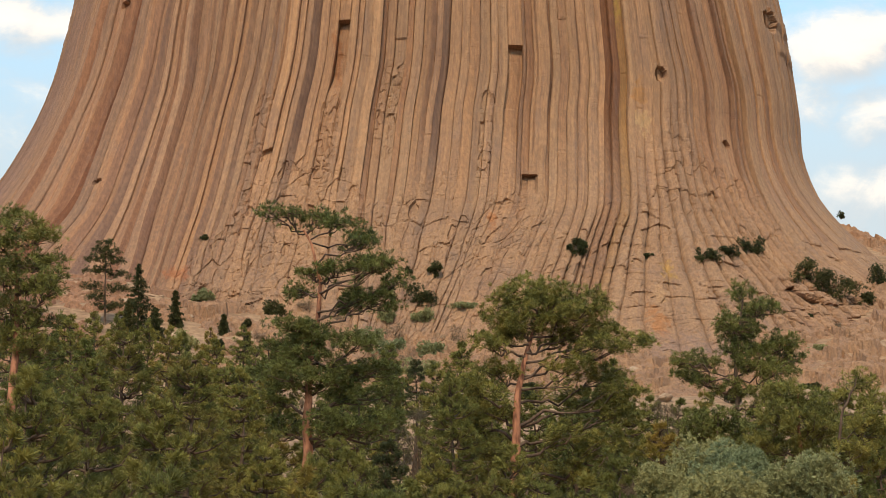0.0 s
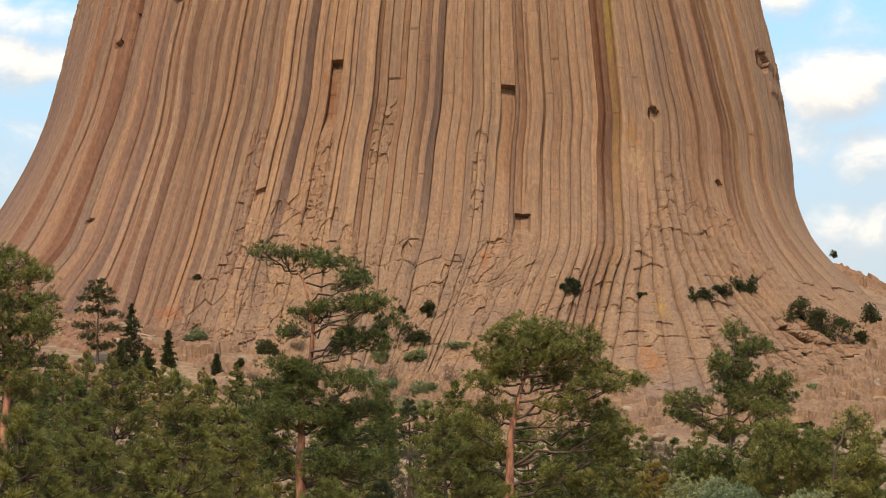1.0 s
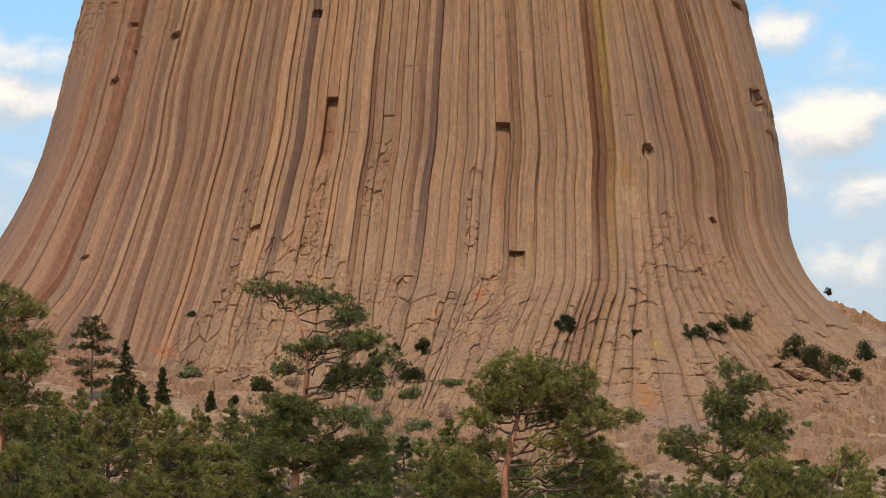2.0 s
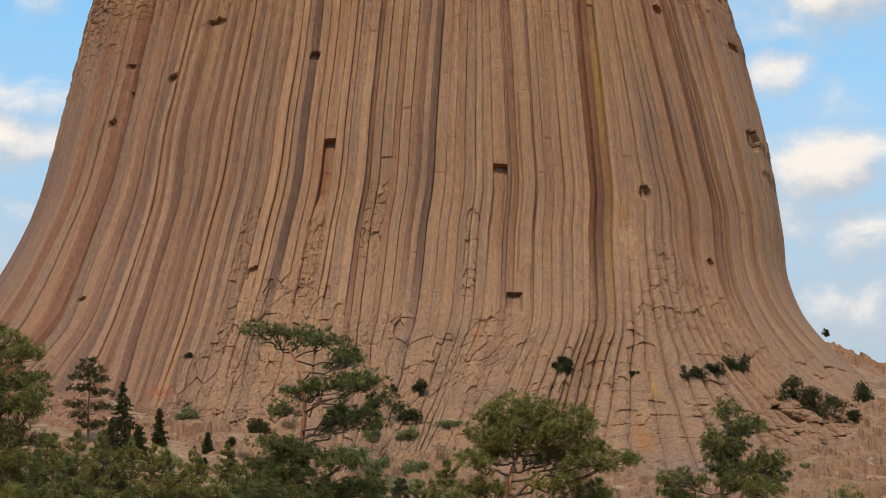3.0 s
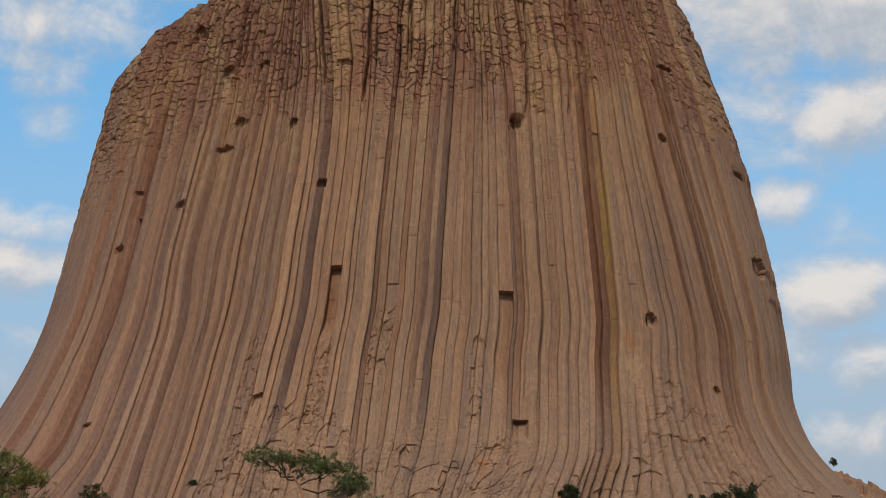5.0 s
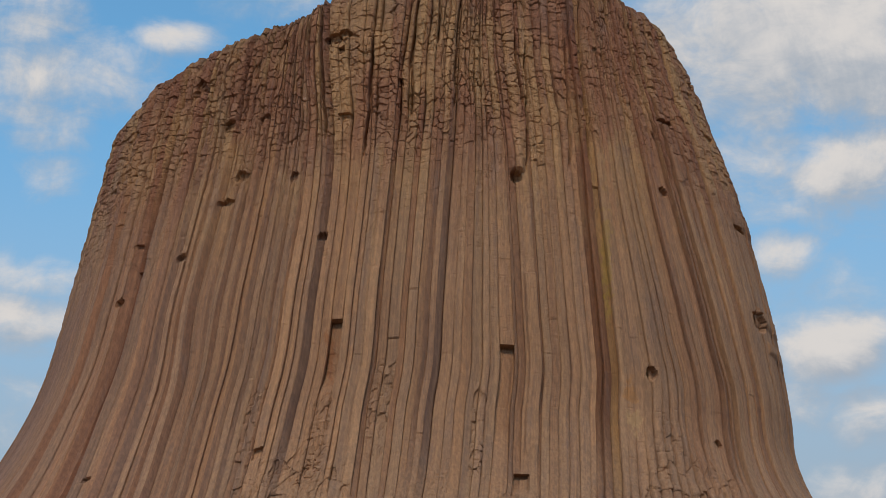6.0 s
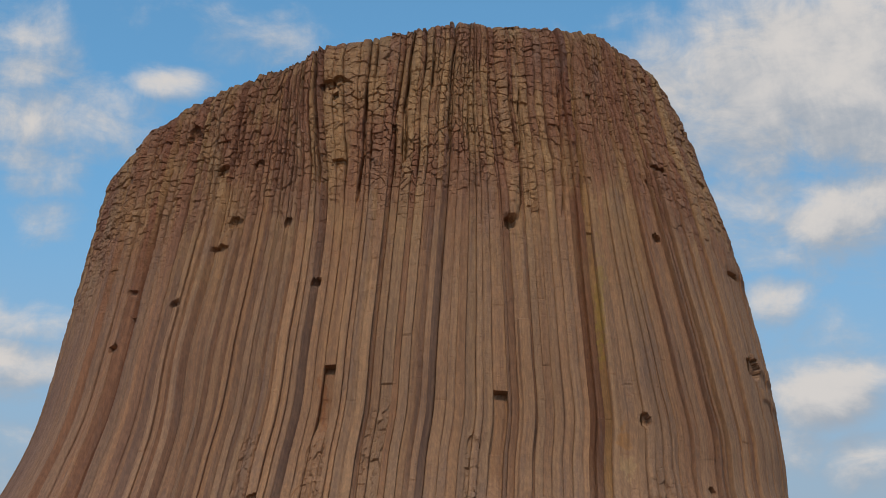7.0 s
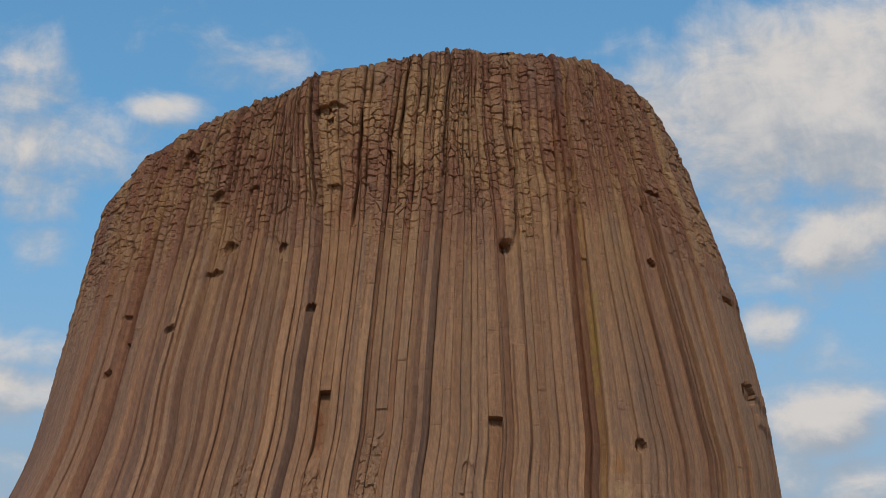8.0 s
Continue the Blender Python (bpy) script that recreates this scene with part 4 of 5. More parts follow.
pine("tall umbrella-topped ponderosa pine with an orange bare trunk", 3.2, 95.0, [(0.0, 0.0), (0.0, 2.7), (0.3, 5.3), (0.4, 8.0), (0.8, 9.9), (1.2, 10.9), (1.4, 12.1)], 0.34, NEEDLES, BARK,
     [(0.8, 12.9, 1.50, 0.65), (2.3, 12.8, 1.63, 0.65), (3.7, 12.1, 1.14, 0.60), (-0.3, 12.0, 1.03, 0.71), (1.6, 11.9, 1.50, 0.65), (3.5, 11.3, 1.22, 0.49), (-0.6, 11.0, 1.03, 0.49), (0.7, 11.2, 1.09, 0.44), (4.8, 11.1, 0.82, 0.44), (2.4, 10.8, 1.03, 0.27), (5.8, 10.4, 0.98, 0.33), (4.5, 10.3, 1.20, 0.35), (-0.9, 10.3, 0.71, 0.33), (3.0, 9.4, 1.20, 0.41), (4.7, 9.1, 1.14, 0.46), (5.6, 8.2, 0.92, 0.46), (-0.6, 9.1, 0.98, 0.41), (-1.8, 8.2, 1.14, 0.49), (3.8, 7.8, 1.36, 0.49), (5.4, 7.2, 1.14, 0.52)],
     [(-0.9, 7.2, 1.03, 0.46), (-2.3, 6.8, 1.03, 0.60), (2.9, 6.1, 1.14, 0.46), (4.8, 5.4, 1.50, 0.60), (-1.2, 5.4, 1.09, 0.54), (2.6, 4.4, 1.31, 0.49)])
pine("ponderosa pine with a half-dead, twisted and sparse crown", -6.4, 92.0, [(0.0, 0.0), (0.0, 2.8), (0.1, 5.0), (0.1, 7.6), (0.2, 9.8), (0.5, 11.4), (0.6, 13.0), (0.2, 14.9), (-0.2, 15.6)], 0.30, NEEDLES, BARK,
     [(-1.7, 16.5, 0.53, 0.18), (-0.9, 16.5, 0.47, 0.21), (0.2, 16.4, 0.53, 0.21), (0.9, 16.2, 0.58, 0.21), (1.7, 15.8, 0.68, 0.26), (2.4, 15.6, 0.53, 0.26), (2.8, 14.9, 0.58, 0.29), (2.1, 13.9, 0.90, 0.32), (1.3, 13.7, 0.63, 0.26), (3.2, 13.7, 0.63, 0.29), (3.9, 13.9, 0.47, 0.26), (0.3, 13.6, 0.53, 0.24), (-0.4, 12.8, 0.47, 0.32), (2.5, 12.4, 0.79, 0.45), (3.6, 12.1, 0.74, 0.42), (1.8, 12.1, 0.68, 0.32), (4.2, 13.0, 0.53, 0.26), (-0.6, 11.0, 0.95, 0.32), (0.8, 10.6, 1.16, 0.40), (2.4, 10.2, 0.95, 0.37)],
     [(0.0, 9.8, 1.10, 0.45), (-0.7, 8.7, 1.15, 0.45), (0.7, 8.6, 1.15, 0.45), (0.3, 10.6, 0.9, 0.4), (-1.4, 10.3, 0.84, 0.37), (-2.0, 9.2, 1.11, 0.45), (-0.3, 9.5, 0.95, 0.37), (1.8, 9.2, 1.21, 0.42), (3.1, 9.2, 0.95, 0.40), (-1.7, 7.8, 1.11, 0.45), (2.1, 7.9, 1.11, 0.45), (3.9, 8.1, 0.63, 0.34), (1.1, 6.5, 0.95, 0.45), (2.6, 6.5, 1.11, 0.47), (-1.1, 6.5, 0.95, 0.45), (3.9, 6.8, 0.74, 0.42)])
pine("broad green ponderosa pine with a full rounded crown", -17.4, 80.0, [(0.0, 0.0), (0.0, 2.9), (-0.1, 7.1), (-0.0, 10.4), (-0.2, 14.1)], 0.30, NEEDLES, BARK,
     [(-0.2, 14.5, 0.87, 0.37), (0.8, 13.9, 0.73, 0.32), (-0.6, 13.6, 0.87, 0.37), (1.1, 12.9, 0.60, 0.27), (0.1, 12.8, 0.92, 0.34), (-0.8, 12.2, 0.87, 0.39), (1.5, 12.0, 0.46, 0.23), (0.6, 11.8, 0.82, 0.32), (-0.3, 11.1, 0.87, 0.39), (1.4, 11.3, 0.55, 0.23), (0.9, 10.4, 0.82, 0.37), (-0.5, 9.9, 0.87, 0.41), (-1.8, 13.6, 0.92, 0.46), (-1.9, 11.3, 0.92, 0.46), (0.7, 9.4, 0.92, 0.41)])
pine("scraggy ponderosa pine with bare reaching limbs", 14.7, 100.0, [(0.0, 0.0), (0.0, 2.7), (0.1, 5.6), (0.2, 7.9), (0.2, 9.7), (0.5, 12.0), (0.7, 13.1)], 0.22, NEEDLES, DARK_BARK,
     [(0.6, 13.5, 0.52, 0.40), (1.1, 12.4, 0.74, 0.37), (1.8, 12.6, 0.63, 0.29), (0.2, 11.4, 0.63, 0.63), (-0.3, 11.7, 0.37, 0.43), (0.8, 11.6, 0.52, 0.31), (-0.1, 10.5, 0.63, 0.29), (1.5, 10.7, 1.03, 0.43), (2.6, 10.7, 0.80, 0.52), (3.1, 10.1, 0.57, 0.37), (1.0, 9.8, 1.20, 0.49), (2.2, 9.3, 1.03, 0.40), (-1.4, 9.9, 0.74, 0.37), (-2.3, 9.3, 0.86, 0.29), (-2.8, 9.7, 0.46, 0.29), (-1.6, 8.9, 0.63, 0.23), (0.1, 8.4, 1.03, 0.40), (1.9, 8.2, 1.20, 0.52)])
pine("dense green ponderosa pine crown among shrubs", 15.2, 85.0, [(0.0, 0.0), (0.0, 2.9), (0.1, 4.9), (0.1, 7.6)], 0.20, NEEDLES, BARK,
     [(-0.2, 7.6, 1.02, 0.49), (0.8, 7.3, 1.02, 0.49), (-0.7, 6.6, 1.12, 0.49), (0.5, 6.3, 1.22, 0.54), (1.7, 6.3, 1.02, 0.54), (-1.3, 5.6, 1.02, 0.44), (0.2, 5.3, 1.02, 0.41)])
pine("short bushy ponderosa pine with drooping branches", 12.5, 90.0, [(0.0, 0.0), (0.0, 2.8), (-0.0, 5.0), (0.0, 7.0)], 0.20, NEEDLES, DARK_BARK,
     [(0.0, 6.7, 0.98, 0.52), (-0.5, 5.8, 0.98, 0.46), (0.8, 6.0, 0.98, 0.46), (-1.1, 6.4, 0.64, 0.36), (0.5, 5.0, 1.03, 0.41)])
pine("thin sparse pine with greyish drooping foliage", 15.8, 80.0, [(0.0, 0.0), (0.0, 2.9), (0.1, 4.8), (0.4, 6.7), (1.0, 8.0)], 0.15, NEEDLES, DARK_BARK,
     [(0.6, 7.3, 0.50, 0.30), (1.4, 8.0, 0.46, 0.37), (1.7, 7.1, 0.60, 0.34), (1.1, 6.2, 0.69, 0.37), (1.8, 5.9, 0.69, 0.37), (0.6, 5.0, 0.69, 0.30), (1.6, 4.6, 0.69, 0.32)])
bushy_pine("bushy young ponderosa pine with thick green needles", -10.0, 48.0, 6.0, 1.72, NEEDLES)
bushy_pine("bushy young ponderosa pine with thick green needles", -9.9, 56.0, 6.8, 1.76, NEEDLES)
bushy_pine("young ponderosa pine with yellowing needle tips", -11.6, 72.0, 9.2, 1.86, YELLOW_NEEDLES)
bushy_pine("young ponderosa pine with yellowing needle tips", -8.7, 68.0, 8.3, 1.65, YELLOW_NEEDLES)
bushy_pine("bushy young ponderosa pine with thick green needles", -6.6, 46.0, 5.2, 1.32, NEEDLES)
bushy_pine("bushy young ponderosa pine with thick green needles", -7.8, 76.0, 7.8, 1.52, NEEDLES)
bushy_pine("bushy young ponderosa pine with thick green needles", -8.4, 38.0, 4.2, 1.31, NEEDLES)
bushy_pine("bushy young ponderosa pine with thick green needles", -5.0, 36.0, 3.2, 1.34, NEEDLES)
bushy_pine("bushy young ponderosa pine with thick green needles", -5.2, 58.0, 4.7, 1.33, NEEDLES)
bushy_pine("bushy young ponderosa pine with thick green needles", -3.6, 56.0, 4.3, 1.25, NEEDLES)
bushy_pine("bushy young ponderosa pine with thick green needles", -2.4, 52.0, 4.1, 1.41, NEEDLES)
bushy_pine("bushy young ponderosa pine with thick green needles", -1.5, 42.0, 3.3, 1.20, NEEDLES)
bushy_pine("young ponderosa pine with yellowing needle tips", -3.2, 46.0, 3.3, 0.92, YELLOW_NEEDLES)
bushy_pine("bushy young ponderosa pine with thick green needles", 0.4, 88.0, 8.4, 1.51, NEEDLES)
bushy_pine("bushy young ponderosa pine with thick green needles", -0.3, 62.0, 4.4, 1.24, NEEDLES)
bushy_pine("bushy young ponderosa pine with thick green needles", 2.8, 56.0, 3.7, 1.36, NEEDLES)
bushy_pine("bushy young ponderosa pine with thick green needles", 5.1, 58.0, 4.3, 1.16, NEEDLES)
bushy_pine("young ponderosa pine with yellowing needle tips", 1.6, 60.0, 3.9, 1.03, YELLOW_NEEDLES)
bushy_pine("bushy young ponderosa pine with thick green needles", 8.5, 112.0, 8.6, 2.08, NEEDLES)
bushy_pine("bushy young ponderosa pine with thick green needles", -28.5, 150.0, 15.0, 1.93, NEEDLES)
bushy_pine("bushy young ponderosa pine with thick green needles", -10.7, 90.0, 7.6, 1.55, NEEDLES)
bushy_pine("bushy young ponderosa pine with thick green needles", -2.0, 75.0, 5.2, 1.07, DARK_NEEDLES)
bushy_pine("bushy young ponderosa pine with thick green needles", -6.4, 110.0, 8.2, 1.89, NEEDLES)
bushy_pine("young ponderosa pine with yellowing needle tips", 9.9, 90.0, 6.5, 1.16, YELLOW_NEEDLES)
bushy_pine("bushy young ponderosa pine with thick green needles", 1.8, 101.0, 8.0, 2.17, NEEDLES)
bushy_pine("bushy young ponderosa pine with thick green needles", 7.0, 106.0, 8.4, 2.28, NEEDLES)
bushy_pine("bushy young ponderosa pine with thick green needles", 9.7, 102.0, 7.3, 1.75, NEEDLES)
bushy_pine("bushy young ponderosa pine with thick green needles", -4.5, 108.0, 9.7, 2.01, NEEDLES)
bushy_pine("young ponderosa pine with yellowing needle tips", -8.6, 102.0, 9.6, 1.90, YELLOW_NEEDLES)
bushy_pine("bushy young ponderosa pine with thick green needles", 16.7, 106.0, 7.4, 1.82, NEEDLES)
bushy_pine("bushy young ponderosa pine with thick green needles", 12.4, 96.0, 6.0, 1.37, NEEDLES)
bushy_pine("bushy young ponderosa pine with thick green needles", 17.8, 88.0, 5.8, 1.51, NEEDLES)
bushy_pine("bushy young ponderosa pine with thick green needles", 21.4, 98.0, 7.7, 1.40, NEEDLES)
bushy_pine("bushy young ponderosa pine with thick green needles", -19.3, 92.0, 10.3, 1.58, NEEDLES)
bushy_pine("bushy young ponderosa pine with thick green needles", -11.5, 104.0, 9.9, 1.64, NEEDLES)
bushy_pine("bushy young ponderosa pine with thick green needles", 2.4, 72.0, 4.9, 1.24, NEEDLES)
bushy_pine("bushy young ponderosa pine with thick green needles", -4.4, 80.0, 5.5, 1.26, NEEDLES)
bushy_pine("bushy young ponderosa pine with thick green needles", 3.5, 48.0, 3.3, 1.10, NEEDLES)
bushy_pine("bushy young ponderosa pine with thick green needles", 0.2, 50.0, 3.5, 1.07, NEEDLES)
bushy_pine("young ponderosa pine with yellowing needle tips", 12.2, 60.0, 3.5, 1.20, YELLOW_NEEDLES)
bushy_pine("bushy young ponderosa pine with thick green needles", -29.1, 132.0, 13.5, 2.27, NEEDLES)
bushy_pine("bushy young ponderosa pine with thick green needles", -24.8, 124.0, 12.5, 2.13, NEEDLES)
bushy_pine("young ponderosa pine with yellowing needle tips", -18.4, 132.0, 13.0, 1.89, YELLOW_NEEDLES)
bushy_pine("bushy young ponderosa pine with thick green needles", -16.5, 142.0, 12.8, 1.83, NEEDLES)
bushy_pine("bushy young ponderosa pine with thick green needles", -12.5, 132.0, 12.0, 1.70, NEEDLES)
bushy_pine("bushy young ponderosa pine with thick green needles", -19.9, 110.0, 11.4, 1.89, NEEDLES)
bushy_pine("bushy young ponderosa pine with thick green needles", 18.8, 110.0, 8.2, 1.57, NEEDLES)
bushy_pine("bushy young ponderosa pine with thick green needles", 22.5, 118.0, 8.8, 1.52, NEEDLES)
bushy_pine("bushy young ponderosa pine with thick green needles", 1.1, 118.0, 11.7, 1.76, NEEDLES)
bushy_pine("bushy young ponderosa pine with thick green needles", -0.5, 125.0, 10.6, 1.36, NEEDLES)
bushy_pine("bushy young ponderosa pine with thick green needles", 2.8, 112.0, 9.9, 1.35, NEEDLES)
bushy_pine("bushy young ponderosa pine with thick green needles", -3.8, 140.0, 12.3, 1.36, NEEDLES)
bushy_pine("bushy young ponderosa pine with thick green needles", 21.9, 105.0, 8.1, 1.50, NEEDLES)
bushy_pine("bushy young ponderosa pine with thick green needles", 19.8, 90.0, 6.0, 1.29, NEEDLES)
bushy_pine("bushy young ponderosa pine with thick green needles", -0.8, 52.0, 3.4, 0.74, NEEDLES)
bushy_pine("bushy young ponderosa pine with thick green needles", -31.0, 160.0, 15.6, 1.74, NEEDLES)
bushy_pine("bushy young ponderosa pine with thick green needles", -30.7, 172.0, 16.2, 1.77, NEEDLES)
bushy_pine("young ponderosa pine with yellowing needle tips", -30.1, 182.0, 16.4, 1.77, YELLOW_NEEDLES)
bushy_pine("bushy young ponderosa pine with thick green needles", -24.8, 165.0, 15.1, 1.61, NEEDLES)
bushy_pine("bushy young ponderosa pine with thick green needles", -20.0, 150.0, 13.8, 1.55, NEEDLES)
bushy_pine("young ponderosa pine with yellowing needle tips", -20.4, 172.0, 14.4, 1.58, YELLOW_NEEDLES)
bushy_pine("bushy young ponderosa pine with thick green needles", -18.5, 182.0, 14.9, 1.56, NEEDLES)
bushy_pine("bushy young ponderosa pine with thick green needles", -15.0, 170.0, 14.2, 1.46, NEEDLES)
bushy_pine("bushy young ponderosa pine with thick green needles", -3.5, 128.0, 10.3, 1.32, NEEDLES)
bushy_pine("bushy young ponderosa pine with thick green needles", -2.1, 150.0, 11.5, 1.29, DARK_NEEDLES)
bushy_pine("bushy young ponderosa pine with thick green needles", -7.4, 140.0, 11.3, 1.60, NEEDLES)
bushy_pine("bushy young ponderosa pine with thick green needles", 13.1, 125.0, 8.6, 1.29, NEEDLES)
bushy_pine("bushy young ponderosa pine with thick green needles", 14.2, 118.0, 8.3, 1.15, NEEDLES)
bushy_pine("young ponderosa pine with yellowing needle tips", 18.0, 135.0, 9.2, 1.16, YELLOW_NEEDLES)
bushy_pine("bushy young ponderosa pine with thick green needles", 5.5, 120.0, 8.9, 2.06, NEEDLES)
bushy_pine("bushy young ponderosa pine with thick green needles", 11.1, 128.0, 10.9, 1.47, NEEDLES)
shrub("dark green juniper bush growing from the rock", 29.3, 421.0, 69.6, 2.05, 4.81, DARK_NEEDLES)
shrub("dark green juniper bush growing from the rock", 44.7, 424.6, 70.4, 1.09, 1.46, DARK_NEEDLES)
shrub("dark green juniper bush growing from the rock", 58.1, 427.8, 69.8, 3.2, 3.4, DARK_NEEDLES)
shrub("dark green juniper bush growing from the rock", 62.6, 430.8, 71.4, 2.6, 2.8, DARK_NEEDLES)
shrub("dark green juniper bush growing from the rock", 68.8, 434.5, 72.7, 3.3, 4.4, DARK_NEEDLES)
shrub("dark green juniper bush growing from the rock", 79.9, 431.0, 64.9, 3.3, 6.6, DARK_NEEDLES)
shrub("dark green juniper bush growing from the rock", 84.3, 431.3, 63.4, 3.8, 5.6, DARK_NEEDLES)
shrub("dark green juniper bush growing from the rock", 88.9, 431.9, 62.0, 4.6, 5.6, DARK_NEEDLES)
shrub("dark green juniper bush growing from the rock", 93.5, 432.9, 60.9, 2.47, 2.97, DARK_NEEDLES)
shrub("dark green juniper bush growing from the rock", 98.7, 444.0, 66.5, 2.9, 6.0, DARK_NEEDLES)
shrub("dark green juniper bush growing from the rock", 97.9, 477.6, 89.0, 0.96, 2.18, DARK_NEEDLES)
shrub("dark green juniper bush growing from the rock", -7.5, 415.4, 65.4, 0.83, 2.14, DARK_NEEDLES)
shrub("dark green juniper bush growing from the rock", -1.6, 414.5, 64.3, 1.66, 4.03, DARK_NEEDLES)
shrub("dark green juniper bush growing from the rock", -3.8, 408.4, 57.5, 3.50, 5.14, DARK_NEEDLES)
shrub("dark green juniper bush growing from the rock", -35.0, 403.2, 54.0, 2.54, 4.15, DARK_NEEDLES)
shrub("dark green juniper bush growing from the rock", -38.8, 385.7, 49.7, 1.32, 3.09, DARK_NEEDLES)
shrub("dark green juniper bush growing from the rock", 75.8, 370.7, 39.6, 1.06, 1.69, DARK_NEEDLES)
shrub("dark green juniper bush growing from the rock", 78.3, 420.4, 56.5, 1.20, 1.44, DARK_NEEDLES)
shrub("dark green juniper bush growing from the rock", 27.4, 418.3, 66.6, 0.72, 1.43, DARK_NEEDLES)
shrub("dark green juniper bush growing from the rock", 41.0, 365.2, 38.2, 0.83, 1.25, DARK_NEEDLES)
shrub("low grey-green shrub on the rocky slope", -3.9, 347.7, 36.0, 3.18, 3.97, SILVER_LEAVES)
shrub("low grey-green shrub on the rocky slope", -9.9, 365.2, 40.6, 2.92, 5.84, SILVER_LEAVES)
shrub("low grey-green shrub on the rocky slope", 1.8, 399.6, 49.0, 2.85, 3.43, DRY_TWIGS)
shrub("low grey-green shrub on the rocky slope", -51.1, 412.7, 59.3, 2.12, 2.83, SILVER_LEAVES)
shrub("low grey-green shrub on the rocky slope", 4.5, 407.9, 57.0, 2.80, 1.63, SILVER_LEAVES)
shrub("low grey-green shrub on the rocky slope", 64.5, 423.8, 63.8, 0.97, 1.21, SILVER_LEAVES)
shrub("low grey-green shrub on the rocky slope", -21.4, 404.4, 53.1, 2.08, 2.77, DRY_TWIGS)
shrub("low grey-green shrub on the rocky slope", -11.0, 404.4, 53.5, 2.31, 3.24, SILVER_LEAVES)
shrub("low grey-green shrub on the rocky slope", -16.2, 418.2, 68.8, 0.96, 1.91, SILVER_LEAVES)
shrub("low grey-green shrub on the rocky slope", -47.2, 361.7, 43.8, 2.58, 2.89, SILVER_LEAVES)
shrub("low grey-green shrub on the rocky slope", -34.8, 372.7, 45.5, 1.92, 2.13, DRY_TWIGS)
shrub("low grey-green shrub on the rocky slope", -28.8, 408.3, 56.6, 2.57, 2.80, DRY_TWIGS)
shrub("low grey-green shrub on the rocky slope", -6.6, 356.7, 38.3, 3.06, 4.48, DRY_TWIGS)
shrub("low grey-green shrub on the rocky slope", -1.5, 374.7, 41.9, 2.78, 4.28, SILVER_LEAVES)
shrub("low grey-green shrub on the rocky slope", -9.6, 398.7, 48.8, 2.73, 4.10, DRY_TWIGS)
shrub("low grey-green shrub on the rocky slope", -14.9, 386.7, 46.5, 2.87, 3.54, SILVER_LEAVES)
shrub("low grey-green shrub on the rocky slope", -22.3, 371.7, 43.7, 2.55, 3.40, SILVER_LEAVES)
shrub("low grey-green shrub on the rocky slope", -29.0, 382.2, 47.3, 2.18, 3.06, DRY_TWIGS)
shrub("low grey-green shrub on the rocky slope", -4.5, 404.3, 53.4, 2.54, 3.24, SILVER_LEAVES)
shrub("low grey-green shrub on the rocky slope", 42.5, 403.0, 49.4, 1.15, 1.61, SILVER_LEAVES)
shrub("low grey-green shrub on the rocky slope", 51.1, 411.2, 55.3, 1.06, 1.41, SILVER_LEAVES)
shrub("low grey-green shrub on the rocky slope", 64.4, 409.7, 51.3, 1.64, 1.87, SILVER_LEAVES)
shrub("low grey-green shrub on the rocky slope", 84.0, 418.7, 53.5, 1.91, 2.15, DRY_TWIGS)
shrub("low grey-green shrub on the rocky slope", 76.0, 396.7, 46.0, 2.04, 2.27, SILVER_LEAVES)
shrub("low grey-green shrub on the rocky slope", 87.1, 400.7, 47.6, 2.06, 2.29, DRY_TWIGS)
shrub("tiny wind-bent pine on a rock ledge", -52.3, 426.3, 74.7, 1.34, 1.46, DARK_NEEDLES)
shrub("silvery green broad-leaved shrub", 8.0, 62.7, 4.7, 1.35, 1.0, SILVER_LEAVES)
shrub("silvery green broad-leaved shrub", 8.9, 58.7, 4.4, 1.40, 1.2, SILVER_LEAVES)
shrub("silvery green broad-leaved shrub", 10.2, 56.7, 4.1, 1.20, 1.0, SILVER_LEAVES)
shrub("silvery green broad-leaved shrub", 11.4, 60.7, 4.2, 1.10, 0.9, SILVER_LEAVES)
shrub("silvery green broad-leaved shrub", 7.1, 52.7, 3.6, 1.25, 0.8, SILVER_LEAVES)
shrub("silvery green broad-leaved shrub", 6.6, 60.7, 4.1, 1.10, 0.9, SILVER_LEAVES)
shrub("bare reddish-brown twiggy shrub", 12.2, 105.7, 9.7, 0.96, 1.68, DRY_TWIGS)
shrub("bare reddish-brown twiggy shrub", -1.4, 100.7, 9.2, 0.72, 1.26, DRY_TWIGS)
shrub("bare reddish-brown twiggy shrub", 6.9, 70.7, 4.7, 0.60, 0.80, DRY_TWIGS)
spruce("tall dark spruce with a pointed crown", -57.8, 371.0, 50.5, 13.2, 3.61)
spruce("narrow dark spruce at the foot of the rock", -52.1, 381.0, 53.0, 7.3, 1.85)
spruce("small dark spruce on the slope", -42.4, 379.0, 51.2, 4.3, 1.30)
spruce("small dark spruce on the slope", -40.7, 358.5, 44.9, 2.9, 1.44)
spruce("dark spruce with wide lower boughs", -58.5, 363.5, 48.2, 7.4, 2.71)
spruce("dark spruce with wide lower boughs", -53.8, 365.5, 48.4, 6.4, 2.72)
spruce("small dark spruce on the slope", -35.9, 358.5, 44.4, 4.1, 1.23)
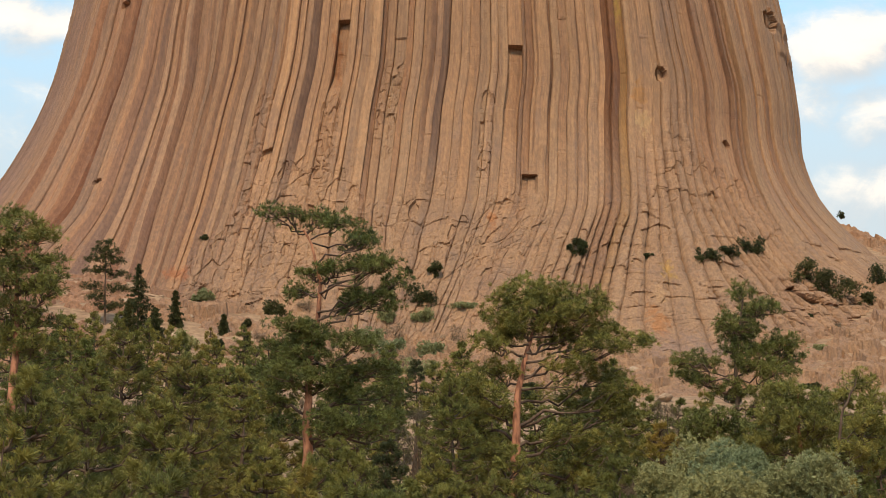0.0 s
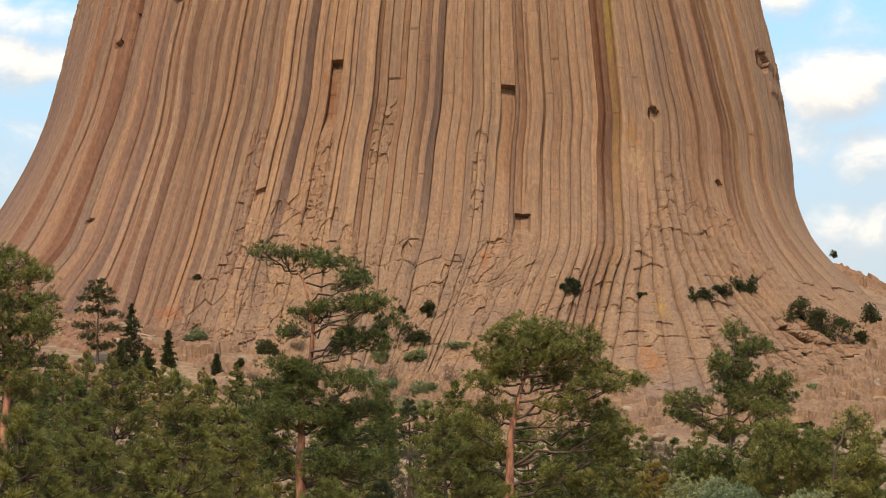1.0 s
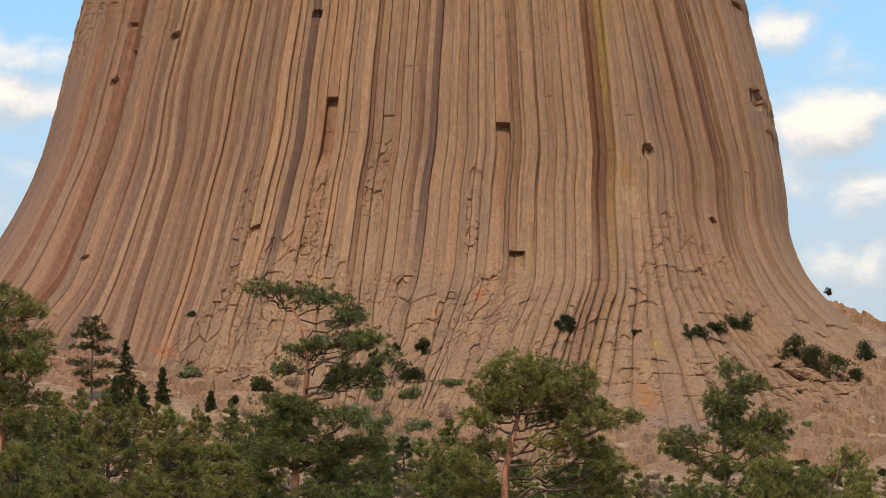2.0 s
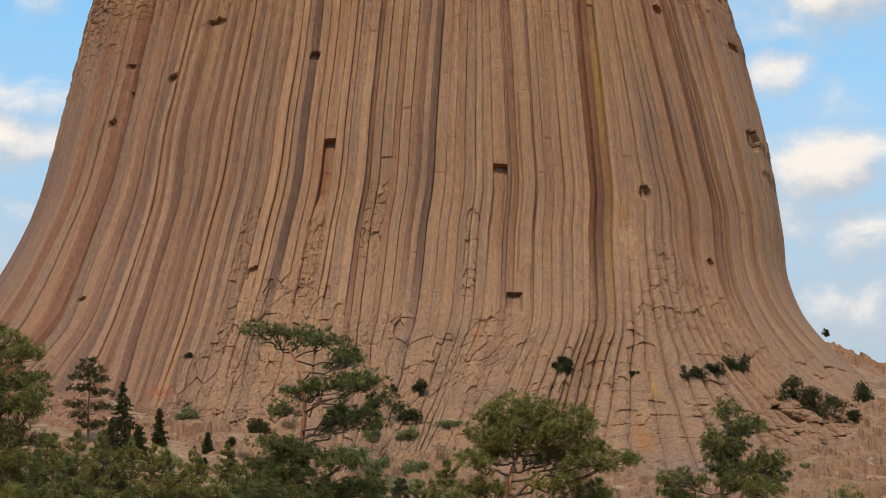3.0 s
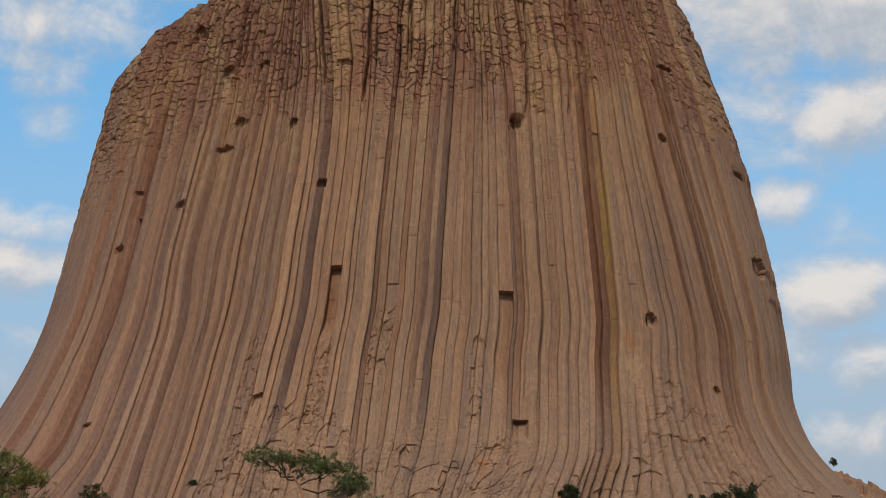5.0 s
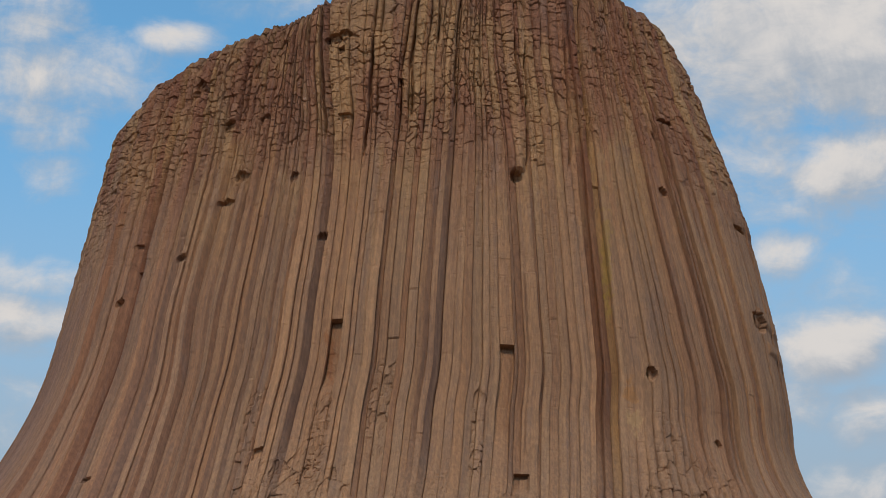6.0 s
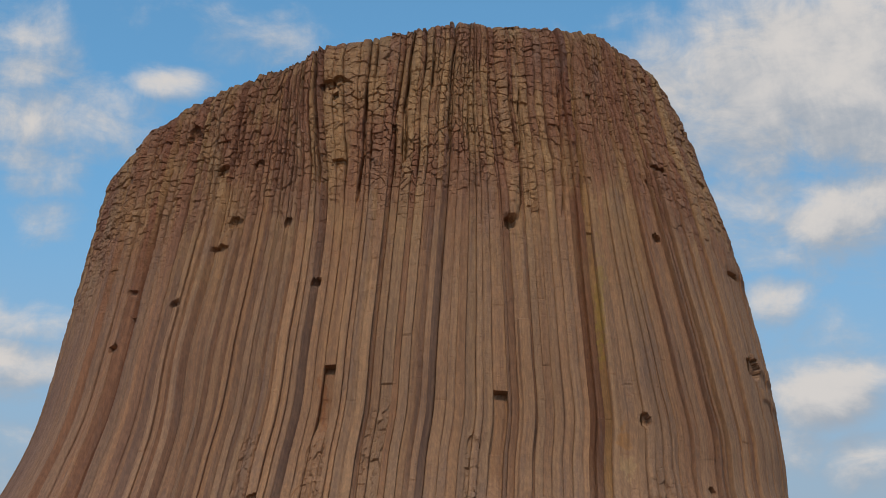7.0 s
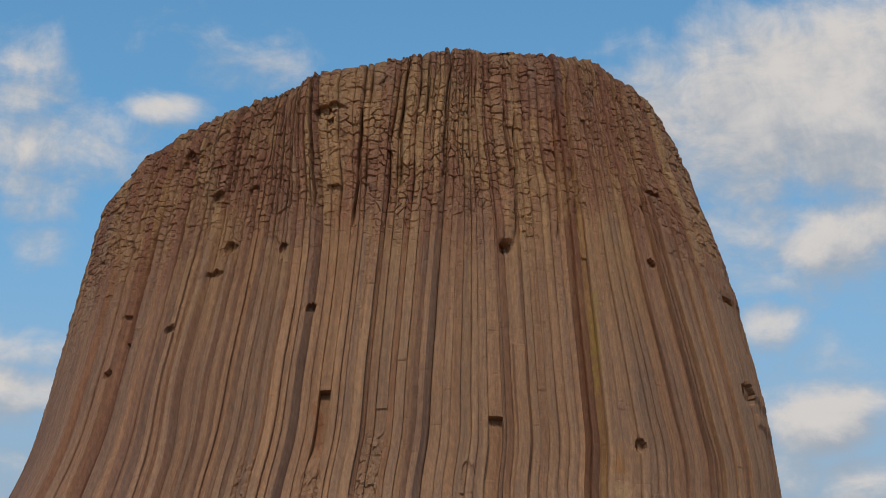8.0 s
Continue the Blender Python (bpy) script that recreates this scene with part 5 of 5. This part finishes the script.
pine("tall thin pine with layered dark boughs", -64.7, 374.5, [(0.0, 0.0), (-0.1, 8.1), (-0.2, 14.7)], 0.25, DARK_NEEDLES, DARK_BARK,
     [(-0.2, 16.1, 1.29, 0.54), (-1.5, 14.7, 1.50, 0.54), (1.2, 14.2, 1.29, 0.54), (-2.0, 12.8, 1.50, 0.54), (1.8, 12.3, 1.72, 0.54), (-0.4, 13.4, 1.50, 0.54), (-2.5, 10.6, 1.61, 0.54), (2.2, 10.1, 1.93, 0.54), (0.0, 10.9, 1.29, 0.54), (-2.7, 7.6, 1.93, 0.54), (2.1, 7.3, 2.14, 0.64), (-1.8, 5.4, 1.72, 0.64), (2.6, 3.8, 1.50, 0.64), (-0.6, 3.8, 1.93, 0.64)])


# ---- the wood on the slope: grown and young pines, copied with a turn and a size of their own ----
def build_slope_wood():
    rng = np.random.default_rng(31)
    kinds = [bushy_pine("bushy pine in the wood on the slope", *spot, needles, 0.22, 0.30) for spot, needles in (((-14.0, 135.0, 6.5, 2.1), NEEDLES), ((10.0, 150.0, 7.5, 2.2), NEEDLES), ((-30.0, 140.0, 5.5, 2.3), YELLOW_NEEDLES), ((24.0, 160.0, 6.0, 1.9), NEEDLES), ((-22.0, 165.0, 8.0, 2.3), NEEDLES))]
    for o in kinds:
        tagged(o, group="pines in the wood on the slope")
    placed = []
    tries = 0
    while len(placed) < 150 and tries < 6000:
        tries += 1
        y = 108 + 290 * rng.random() ** 0.8
        x = rng.uniform(-0.26, 0.26) * y
        if y > 325 and (x / y > 0.05 or rng.random() < 0.5):
            continue
        if any((x - a) ** 2 + (y - b) ** 2 < 16 for a, b in placed):
            continue
        if (abs(x / y + 0.014) < 0.010 and rng.random() < 0.8) or (abs(x / y - 0.118) < 0.022 and y > 130):
            continue
        placed.append((x, y))
        which = kinds[rng.integers(0, len(kinds))]
        size = rng.uniform(0.5, 1.05) * (0.75 if y > 230 else 1.0) * (0.7 if y > 320 else 1.0)
        copy_thing(which, Matrix.Translation((x, y, float(ground_height(x, y)) - 0.2)) @ Matrix.Rotation(rng.uniform(0, 6.3), 4, "Z") @ Matrix.Diagonal((size, size, size, 1)))


build_slope_wood()


def build_undergrowth():
    """Low shrubs on the stony slope under the tower."""
    rng = np.random.default_rng(53)
    for i in range(46):
        y = rng.uniform(285, 398)
        x = rng.uniform(-0.26, 0.05) * y if i < 34 else rng.uniform(0.05, 0.25) * y
        half = rng.uniform(0.7, 1.9)
        shrub("low shrub among stones on the dry slope", x, y, float(ground_height(x, y)) + 0.3, half, half * rng.uniform(0.7, 1.2), (DARK_NEEDLES, SILVER_LEAVES, DARK_NEEDLES, DRY_TWIGS)[i % 4])


build_undergrowth()


# ---- boulders and scree ----
def build_boulders():
    rng = np.random.default_rng(77)
    meshes = [boulder_mesh(s, f) for s, f in ((1, 0.7), (2, 0.55), (3, 0.8), (4, 0.6), (5, 0.5), (6, 0.75))]
    for i in range(240):
        x, y = rng.uniform(-125, 130), rng.uniform(170, 415)
        if abs(x) > 0.25 * y + 12:
            x *= 0.5
        size = 0.4 + 1.7 * rng.random() ** 2.2 * (1.3 if y > 300 else 0.8)
        ob = tagged(new("boulder", meshes[i % 6]), "angular tan boulder lying on the dry slope", "boulder", "boulders on the slope")
        ob.matrix_world = Matrix.Translation((x, y, float(ground_height(x, y)) + 0.18 * size)) @ Euler((rng.normal(0, 0.25), rng.normal(0, 0.25), rng.uniform(0, 6.3))).to_matrix().to_4x4() @ Matrix.Diagonal((size * rng.uniform(0.8, 1.5), size, size * rng.uniform(0.7, 1.1), 1))


build_boulders()
